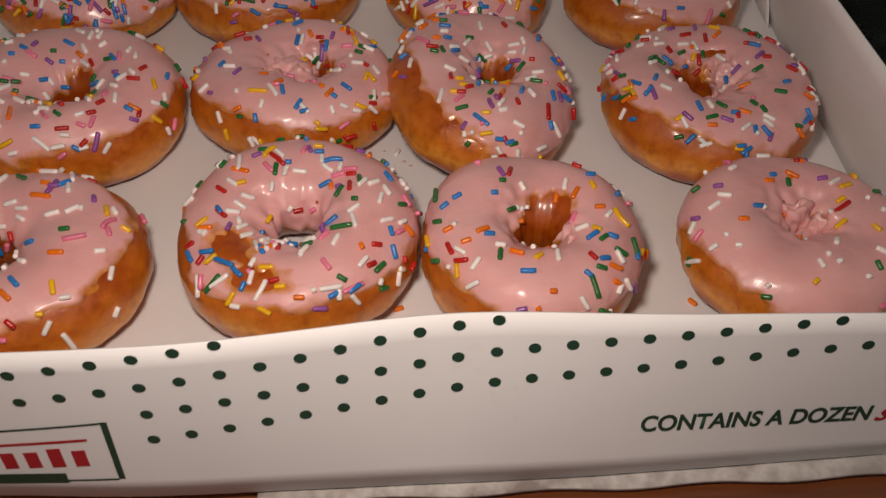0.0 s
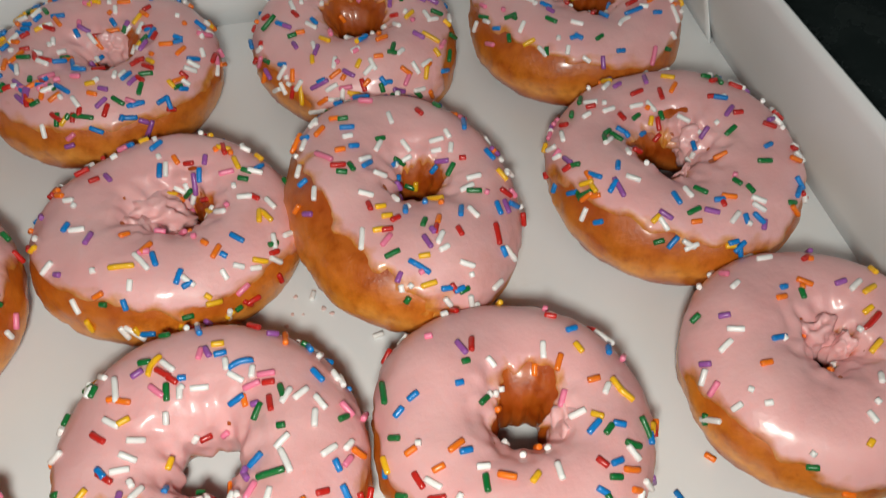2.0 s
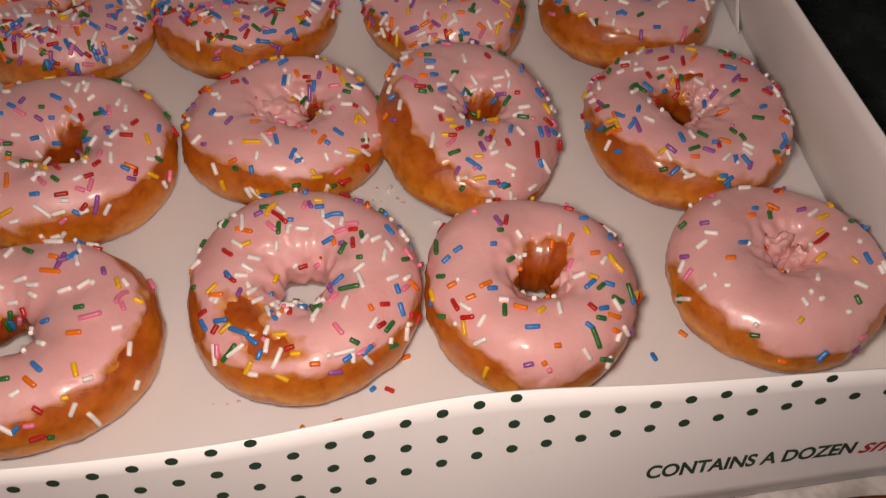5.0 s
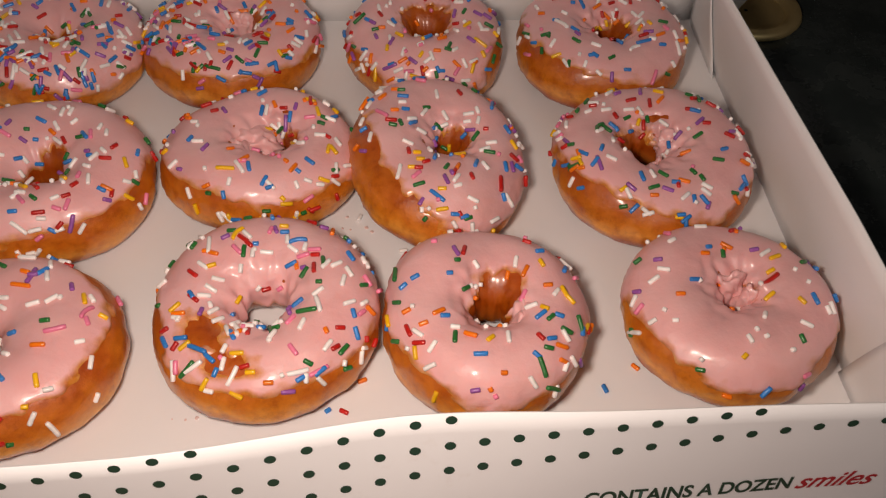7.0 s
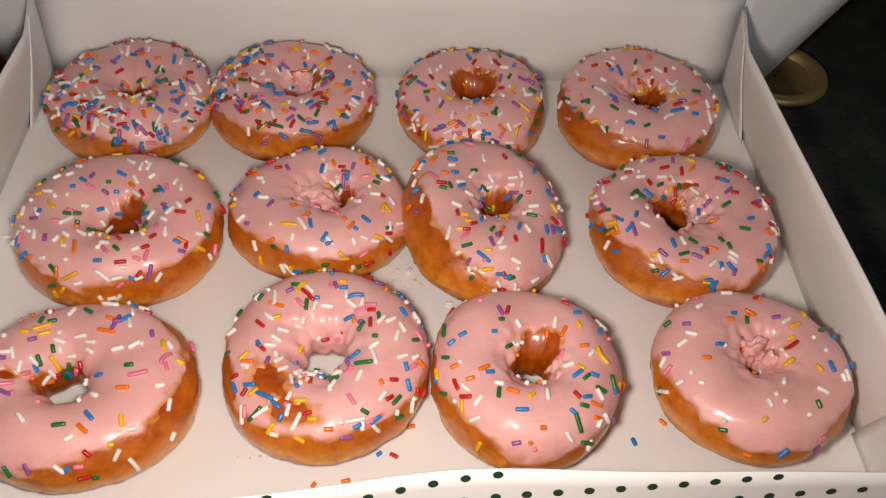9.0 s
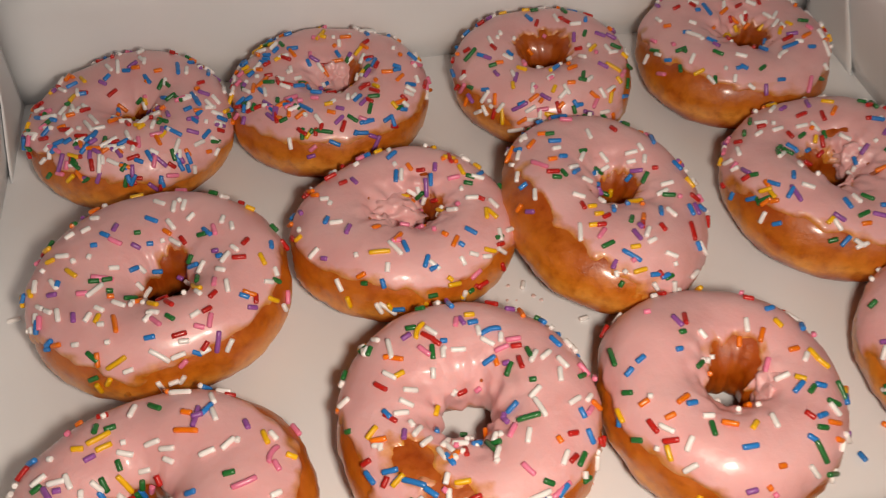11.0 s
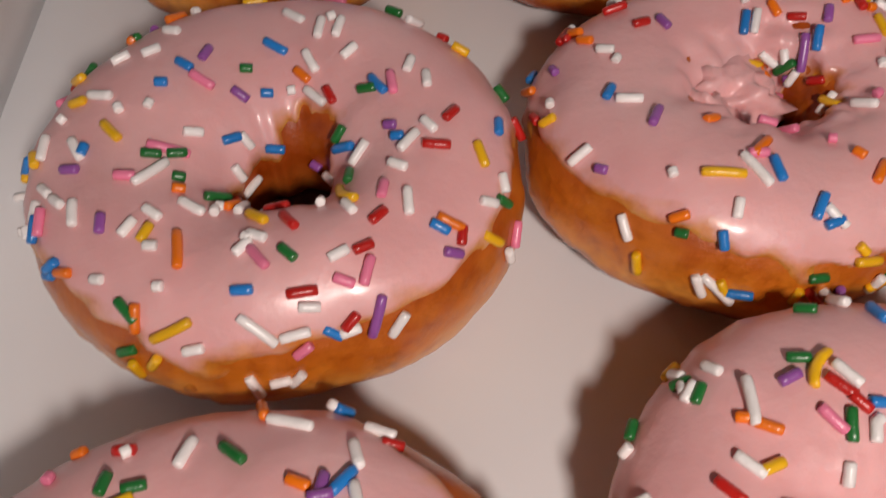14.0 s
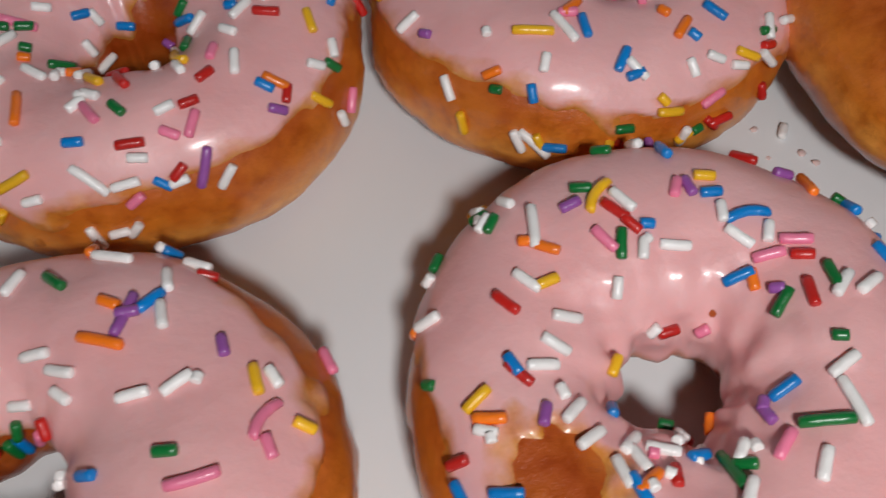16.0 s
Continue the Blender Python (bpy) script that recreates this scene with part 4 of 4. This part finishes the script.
place(donut_b3, (-0.9, 0.4), [
    ("y", -92, 37.9, 12, "middle"), ("b", -85, 39.3, 3, "short"), ("r", -82, 39.5, 124, "short"), ("g", -78, 40.4, 21, "short"), ("r", -50, 32.3, 89, "long"),
    ("b", -52, 36.2, 115, "short"), ("b", -34, 28.7, 97, "middle"), ("v", -28, 30.5, 102, "middle"), ("g", -31, 21, 165, "middle"), ("y", 64, 9.2, 96, "short"),
    ("v", -176, 2.6, 9, "short"), ("g", 82, 8.3, 171, "short"), ("b", 33, 13.2, 47, "short"), ("g", 4, 16, 47, "middle"), ("y", -5, 29.2, 130, "middle"),
    ("r", -18, 29.8, 158, "middle"), ("r", 13, 19.8, 174, "dot"), ("w", -170, 26.6, 78, "middle"), ("w", -127, 27.4, 78, "long"), ("w", -150, 14.7, 167, "middle"),
    ("w", -177, 7.7, 175, "middle"), ("w", -53, 24, 115, "middle"), ("w", -75, 35.7, 161, "middle"), ("w", -48, 37.2, 143, "long"), ("w", -84, 30.3, 24, "short"),
    ("w", 50, 18.2, 0, "middle"), ("w", 44, 16, 3, "short"), ("w", -15, 20.6, 4, "middle"), ("w", 136, 21.1, 12, "short"), ("w", 147, 30.9, 62, "middle"),
])
place(donut_b3, (-0.9, 0.4), [
    ("w", 167, 29.8, 66, "middle"), ("w", 94, 24, 95, "middle"), ("w", 124, 14.4, 58, "middle"), ("w", 88, 15.1, 121, "middle"), ("w", -30, 19, 14, "middle"),
])
place(donut_b4, (-0.7, 2.0), [
    ("r", 100, 21.9, 14, "middle"), ("r", 78, 19.5, 85, "middle"), ("g", 114, 15.9, 28, "short"), ("v", 108, 28.1, 26, "short"), ("r", 137, 28.2, 169, "short"),
    ("r", 153, 33.9, 128, "short"), ("g", 163, 21.6, 38, "short"), ("b", 152, 17.6, 143, "short"), ("g", -173, 33.5, 149, "short"), ("b", -177, 39, 35, "short"),
    ("o", -162, 33.1, 101, "short"), ("y", -160, 34.5, 169, "middle"), ("b", -164, 37.4, 169, "middle"), ("g", -160, 37.2, 99, "short"), ("o", -152, 35.4, 170, "short"),
    ("y", -155, 34.4, 110, "short"), ("b", -154, 25.8, 67, "short"), ("v", -144, 30.8, 99, "long"), ("b", -110, 26.6, 100, "middle"), ("g", -101, 29.7, 17, "middle"),
    ("v", -91, 29.8, 155, "middle"), ("g", -89, 22, 128, "middle"), ("r", -82, 27.7, 88, "short"), ("o", -76, 26.6, 159, "middle"), ("o", -101, 32.6, 178, "short"),
    ("y", -121, 34.2, 33, "short"), ("b", -145, 39.1, 15, "short"), ("g", -118, 38.5, 10, "short"), ("b", -112, 38, 43, "middle"), ("g", -62, 23.6, 117, "short"),
])
place(donut_b4, (-0.7, 2.0), [
    ("g", -61, 27.5, 108, "short"), ("b", -76, 34, 91, "short"), ("v", -69, 36.8, 68, "short"), ("b", -86, 38, 5, "short"), ("b", -23, 26.7, 22, "short"),
    ("g", -37, 26.3, 171, "middle"), ("r", -5, 29, 160, "middle"), ("v", 13, 20.3, 40, "middle"), ("r", 9, 22.2, 174, "short"), ("r", 34, 20.5, 170, "dot"),
    ("v", 4, 12.1, 38, "middle"), ("o", -39, 14.6, 175, "middle"), ("r", 86, 11.2, 89, "middle"), ("y", 96, 12.7, 70, "short"), ("b", -36, 37.3, 117, "middle"),
    ("b", -41, 37.8, 42, "middle"), ("r", 32, 31.9, 148, "middle"), ("y", 72, 26.8, 145, "middle"), ("g", 49, 30.2, 170, "short"), ("o", -50, 39.3, 132, "middle"),
    ("g", -49, 37.6, 176, "short"), ("y", -87, 38.7, 175, "short"), ("r", -16, 35.5, 4, "short"), ("w", 133, 23, 15, "middle"), ("w", 107, 18.3, 4, "middle"),
    ("w", 91, 16.1, 115, "middle"), ("w", 177, 22.2, 39, "middle"), ("w", 174, 36.1, 151, "short"), ("w", 163, 34, 77, "middle"), ("w", 146, 28.1, 22, "short"),
])
place(donut_b4, (-0.7, 2.0), [
    ("w", -140, 26.1, 145, "middle"), ("w", -100, 23.1, 99, "middle"), ("w", -153, 38.9, 48, "middle"), ("w", -105, 37.7, 143, "middle"), ("w", -117, 34.7, 112, "middle"),
    ("w", -63, 31.1, 148, "middle"), ("w", -66, 32.7, 139, "middle"), ("w", 1, 33.4, 128, "middle"), ("w", -20, 36.9, 149, "middle"), ("w", 11, 36.3, 77, "middle"),
    ("w", -81, 32.8, 39, "middle"), ("w", 133, 29.1, 148, "middle"),
])
place(donut_c1, (-2.8, 0.3), [
    ("o", 132, 26.5, 124, "middle"), ("y", 131, 20, 118, "middle"), ("b", 142, 21.3, 26, "middle"), ("b", 109, 15.4, 50, "short"), ("v", 76, 19.2, 37, "middle"),
    ("b", 83, 16.6, 167, "short"), ("r", 150, 14, 171, "short"), ("r", 166, 28.9, 149, "middle"), ("y", 153, 27.2, 87, "short"), ("o", 44, 20.7, 5, "short"),
    ("g", 27, 18.4, 57, "middle"), ("y", 38, 10.9, 97, "short"), ("g", -4, 21.1, 23, "middle"), ("g", -10, 24.3, 129, "middle"), ("r", 11, 31.8, 36, "short"),
    ("v", -1, 32.4, 164, "middle"), ("o", 104, 3.8, 135, "middle"), ("y", 65, 3.6, 112, "short"), ("r", -77, 16.8, 112, "middle"), ("o", -142, 22.3, 0, "short"),
    ("b", -131, 27.4, 5, "middle"), ("r", -147, 28.5, 161, "middle"), ("v", -29, 32.3, 15, "middle"), ("v", -37, 34.8, 168, "middle"), ("b", -32, 37.8, 46, "middle"),
    ("v", -21, 39.3, 2, "middle"), ("r", -23, 39.8, 165, "short"), ("y", -8, 39.6, 56, "middle"), ("o", -59, 31.2, 111, "middle"), ("y", -54, 30.2, 52, "short"),
])
place(donut_c1, (-2.8, 0.3), [
    ("b", -68, 34.4, 113, "middle"), ("r", -77, 33, 12, "middle"), ("v", -64, 36.3, 132, "long"), ("b", -55, 37.6, 115, "middle"), ("v", -53, 38.1, 115, "middle"),
    ("b", -49, 38.9, 102, "middle"), ("o", -48, 37.9, 118, "short"), ("b", -55, 39.5, 112, "short"), ("g", -84, 37.4, 70, "middle"), ("r", -81, 38.3, 10, "short"),
    ("g", -106, 35.8, 19, "short"), ("v", -107, 35.4, 179, "short"), ("v", -98, 35.9, 59, "middle"), ("y", -116, 35.3, 38, "middle"), ("g", -132, 35.7, 39, "short"),
    ("r", -117, 23.4, 169, "middle"), ("v", -112, 27.5, 173, "middle"), ("r", -113, 30.5, 173, "middle"), ("o", -104, 27.8, 169, "long"), ("g", -96, 25.3, 82, "middle"),
    ("r", -88, 26, 3, "short"), ("b", -82, 27.1, 31, "middle"), ("v", -104, 29.9, 84, "short"), ("o", -171, 32.5, 147, "middle"), ("y", -174, 32, 56, "middle"),
    ("b", -67, 39.5, 72, "short"), ("w", 151, 22.7, 133, "middle"), ("w", -120, 18.1, 118, "long"), ("w", -126, 13.8, 121, "long"), ("w", -166, 23.4, 164, "long"),
])
place(donut_c1, (-2.8, 0.3), [
    ("w", -153, 25.2, 152, "middle"), ("w", 176, 27.3, 160, "middle"), ("w", 102, 19.8, 123, "middle"), ("w", 93, 19, 92, "long"), ("w", 91, 28.4, 120, "short"),
    ("w", 69, 22.9, 121, "short"), ("w", -52, 35.5, 66, "long"), ("w", -39, 37.9, 25, "middle"), ("w", -97, 32.8, 80, "long"), ("w", -89, 33, 148, "middle"),
    ("w", -85, 29.1, 12, "middle"), ("w", -7, 28.1, 12, "middle"), ("w", -13, 35.2, 25, "middle"), ("w", -4, 36.3, 133, "middle"), ("w", -15, 37.5, 174, "middle"),
    ("w", -30, 39.8, 153, "middle"), ("w", -20, 39, 7, "middle"), ("w", -130, 22.8, 46, "short"), ("w", -138, 33.8, 22, "short"), ("w", -134, 31.6, 83, "short"),
    ("w", -75, 29.6, 70, "middle"),
])
place(donut_c2, (-2.3, 1.7), [
    ("g", -175, 29.6, 92, "middle"), ("b", 152, 31.9, 108, "middle"), ("o", -169, 22.7, 45, "long"), ("r", -177, 19.8, 6, "short"), ("o", -166, 26.4, 80, "middle"),
    ("y", 151, 17.9, 29, "middle"), ("r", 149, 15.6, 149, "middle"), ("o", 136, 15.1, 116, "middle"), ("r", -153, 15.3, 159, "middle"), ("o", 102, 5.4, 117, "middle"),
    ("o", 63, 11.1, 180, "middle"), ("g", 55, 7.5, 169, "short"), ("g", 44, 13.8, 62, "short"), ("y", 34, 18.4, 40, "middle"), ("o", 32, 21.2, 122, "middle"),
    ("b", 9, 20, 8, "short"), ("y", -13, 17, 24, "short"), ("o", 61, 21.8, 177, "middle"), ("b", 45, 28.1, 103, "short"), ("r", -46, 25.9, 140, "middle"),
    ("g", -52, 27.9, 1, "middle"), ("b", -64, 24.6, 51, "middle"), ("v", -62, 27.5, 48, "middle"), ("g", -61, 31, 71, "middle"), ("v", -84, 31.1, 40, "middle"),
    ("g", -75, 31.7, 140, "middle"), ("b", -68, 33.9, 15, "middle"), ("b", -54, 36.5, 29, "middle"), ("g", -107, 34, 77, "middle"), ("r", -99, 33.5, 78, "short"),
])
place(donut_c2, (-2.3, 1.7), [
    ("y", -103, 34, 47, "middle"), ("v", -82, 26.8, 157, "short"), ("y", -91, 23.3, 1, "short"), ("b", -110, 24.7, 131, "long"), ("g", -119, 24.1, 121, "middle"),
    ("o", -121, 27.3, 82, "middle"), ("b", -136, 28, 124, "middle"), ("v", -131, 28, 74, "middle"), ("r", -148, 30.8, 178, "long"), ("b", -159, 29.6, 9, "short"),
    ("g", -157, 31.2, 160, "short"), ("b", -129, 22.3, 26, "short"), ("b", -134, 9.6, 102, "middle"), ("o", -20, 26.5, 174, "middle"), ("b", -16, 29.8, 12, "short"),
    ("o", -23, 31.5, 47, "middle"), ("b", -24, 35.5, 4, "middle"), ("r", -36, 35.5, 139, "short"), ("o", -40, 35.3, 19, "middle"), ("y", -45, 34.7, 124, "short"),
    ("g", -43, 36.2, 20, "short"), ("g", -122, 30.5, 13, "short"),
])
place(donut_c3, (-0.3, 0.8), [
    ("r", 170, 29.7, 163, "short"), ("b", -176, 25, 141, "middle"), ("r", -171, 32.9, 61, "short"), ("r", -173, 35.7, 2, "short"), ("g", -159, 33.6, 137, "short"),
    ("g", -160, 23.8, 5, "short"), ("o", -160, 21, 2, "short"), ("r", 175, 20.1, 121, "short"), ("b", -175, 14.7, 122, "short"), ("v", -149, 25.7, 107, "short"),
    ("b", -147, 31.9, 160, "short"), ("o", -137, 33, 78, "middle"), ("y", -129, 27.8, 84, "short"), ("o", -159, 35.9, 27, "middle"), ("r", -135, 35.8, 64, "middle"),
    ("v", -119, 33.8, 16, "long"), ("o", -111, 31, 27, "middle"), ("v", -103, 30.6, 140, "middle"), ("y", -97, 28.5, 58, "short"), ("r", -95, 33.8, 99, "middle"),
    ("b", -82, 34.5, 179, "short"), ("v", -77, 36.4, 158, "middle"), ("y", -100, 35, 165, "middle"), ("o", -116, 36.4, 25, "middle"), ("y", -129, 36.2, 85, "long"),
    ("g", -73, 27.6, 165, "short"), ("o", -83, 27.7, 177, "short"), ("v", -44, 26.1, 143, "middle"), ("y", -39, 29.1, 148, "long"), ("y", -20, 19.5, 41, "middle"),
])
place(donut_c3, (-0.3, 0.8), [
    ("v", 13, 13.8, 74, "middle"), ("g", 9, 17.7, 62, "short"), ("r", -15, 14.4, 155, "short"), ("v", 3, 23.2, 144, "middle"), ("r", 86, 15.6, 61, "short"),
    ("r", 46, 17.9, 119, "middle"), ("g", 84, 24.8, 167, "short"), ("y", 91, 26.6, 170, "short"), ("o", -56, 34.2, 35, "short"), ("g", -36, 35.5, 65, "middle"),
    ("o", -59, 38.1, 111, "middle"), ("p", -71, 35, 56, "middle"), ("w", 105, 34.2, 9, "middle"), ("w", 60, 18.5, 100, "middle"), ("w", -167, 16.3, 139, "middle"),
    ("w", -135, 23.1, 95, "middle"), ("w", -113, 27.7, 72, "middle"), ("w", -145, 33.7, 42, "middle"), ("w", -131, 34.6, 42, "middle"), ("w", -147, 35.9, 8, "middle"),
    ("w", -142, 35.5, 116, "middle"), ("w", -112, 34.1, 23, "middle"), ("w", -110, 35.7, 178, "middle"), ("w", -119, 37.4, 19, "long"), ("w", -91, 30.8, 38, "middle"),
    ("w", -88, 29.7, 109, "middle"), ("w", -38, 17.1, 109, "middle"), ("w", -59, 10.9, 78, "middle"), ("w", -67, 28.1, 35, "short"), ("w", -56, 33.6, 26, "middle"),
])
place(donut_c3, (-0.3, 0.8), [
    ("w", -18, 24.9, 105, "middle"), ("w", -21, 27, 19, "middle"), ("w", -106, 35, 80, "middle"), ("w", -92, 36.7, 166, "middle"), ("w", -102, 35.9, 7, "middle"),
])
place(donut_c4, (1.0, 0.3), [
    ("g", -160, 31.2, 171, "middle"), ("g", -136, 24.7, 133, "middle"), ("b", -177, 23.8, 156, "short"), ("o", 168, 29.3, 155, "short"), ("b", 131, 16.6, 104, "long"),
    ("b", 140, 19.1, 178, "dot"), ("r", 135, 22, 117, "short"), ("r", 78, 15, 20, "short"), ("g", 98, 18.5, 72, "short"), ("o", 88, 10.4, 137, "middle"),
    ("r", 101, 10.5, 107, "short"), ("r", 62, 12, 74, "short"), ("o", 55, 10.1, 36, "short"), ("y", 18, 11.5, 11, "short"), ("r", -154, 9.4, 74, "middle"),
    ("b", -153, 19.1, 132, "middle"), ("v", -144, 20.5, 123, "short"), ("y", -34, 15.8, 58, "short"), ("v", -38, 20, 162, "middle"), ("b", -57, 21.9, 7, "long"),
    ("y", -15, 18.8, 104, "short"), ("o", -36, 25, 24, "middle"), ("b", -46, 28.5, 2, "short"), ("y", -139, 34.8, 14, "middle"), ("g", -128, 35.2, 78, "short"),
    ("b", -115, 29.4, 5, "short"), ("v", -97, 35.8, 88, "middle"), ("b", -86, 33.1, 179, "short"), ("r", 49, 19.4, 85, "short"), ("p", -160, 39.4, 138, "middle"),
])
place(donut_c4, (1.0, 0.3), [
    ("g", -9, 24.5, 179, "middle"), ("r", 144, 26.9, 16, "short"), ("w", -148, 32.1, 53, "middle"), ("w", 157, 32.2, 96, "middle"), ("w", 166, 19.8, 141, "short"),
    ("w", -130, 35.5, 121, "middle"), ("w", 103, 14.8, 75, "middle"), ("w", 69, 11.4, 108, "middle"), ("w", -4, 14.9, 33, "middle"), ("w", 16, 17.2, 47, "middle"),
    ("w", 25, 15.5, 113, "middle"), ("w", -116, 23.1, 150, "middle"), ("w", -73, 23.5, 36, "bent"), ("w", -24, 30.2, 104, "middle"), ("w", -33, 33.3, 104, "long"),
    ("w", -47, 35.7, 132, "short"),
])


# ---- loose sprinkles ----
def loose(x, y, heading, kind, key):
    ob = new("loose_sprinkle", RODS[(kind, key)])
    ob.matrix_world = pose(x, y, ROD, 0, 0, heading)
    return tagged(ob, SPRINKLE_COLOURS[key][0] + " sugar sprinkle lying on the box floor", "sprinkle", "loose sprinkles on the floor")


for row in [(0.0903, -0.0834, -75, "short", "b"), (0.1026, -0.075, -50, "short", "o"), (0.0018, -0.0889, -30, "short", "r"),
            (-0.1645, 0.0175, 10, "middle", "w"), (0.0079, -0.0769, 20, "short", "o"), (-0.0262, -0.1005, 60, "dot", "o"),
            (-0.0150, -0.0990, 15, "short", "o"), (-0.0035, -0.0882, 40, "dot", "b"), (0.0075, 0.0000, 70, "short", "w"), (0.0240, -0.0180, 10, "short", "w")]:
    loose(*row)


def crumb(x, y, size, seed):
    bm = bmesh.new()
    bmesh.ops.create_icosphere(bm, subdivisions=2, radius=size)
    for v in bm.verts:
        v.co *= 1 + 0.5 * noise.noise(v.co * (0.9 / size) + Vector((seed, 0, 0)))
        v.co.z *= 0.35
    low = min(v.co.z for v in bm.verts)
    ob = new("icing_crumb", mesh_of("icing_crumb", bm, FLAKE))
    ob.matrix_world = pose(x, y, -low, 0, 0, seed * 40)
    return tagged(ob, "tiny flake of pink icing lying on the white box floor", "crumb", "icing crumbs on the floor")


crumb_rnd = random.Random(5)
for cx, cy, spread, n in [(0.0045, -0.0055, 0.005, 7), (-0.0520, -0.0880, 0.005, 6), (0.1130, -0.1010, 0.006, 3)]:
    for k in range(n):
        crumb(cx + crumb_rnd.gauss(0, spread), cy + crumb_rnd.gauss(0, spread * 0.6), crumb_rnd.uniform(0.0003, 0.0008), k + 1)
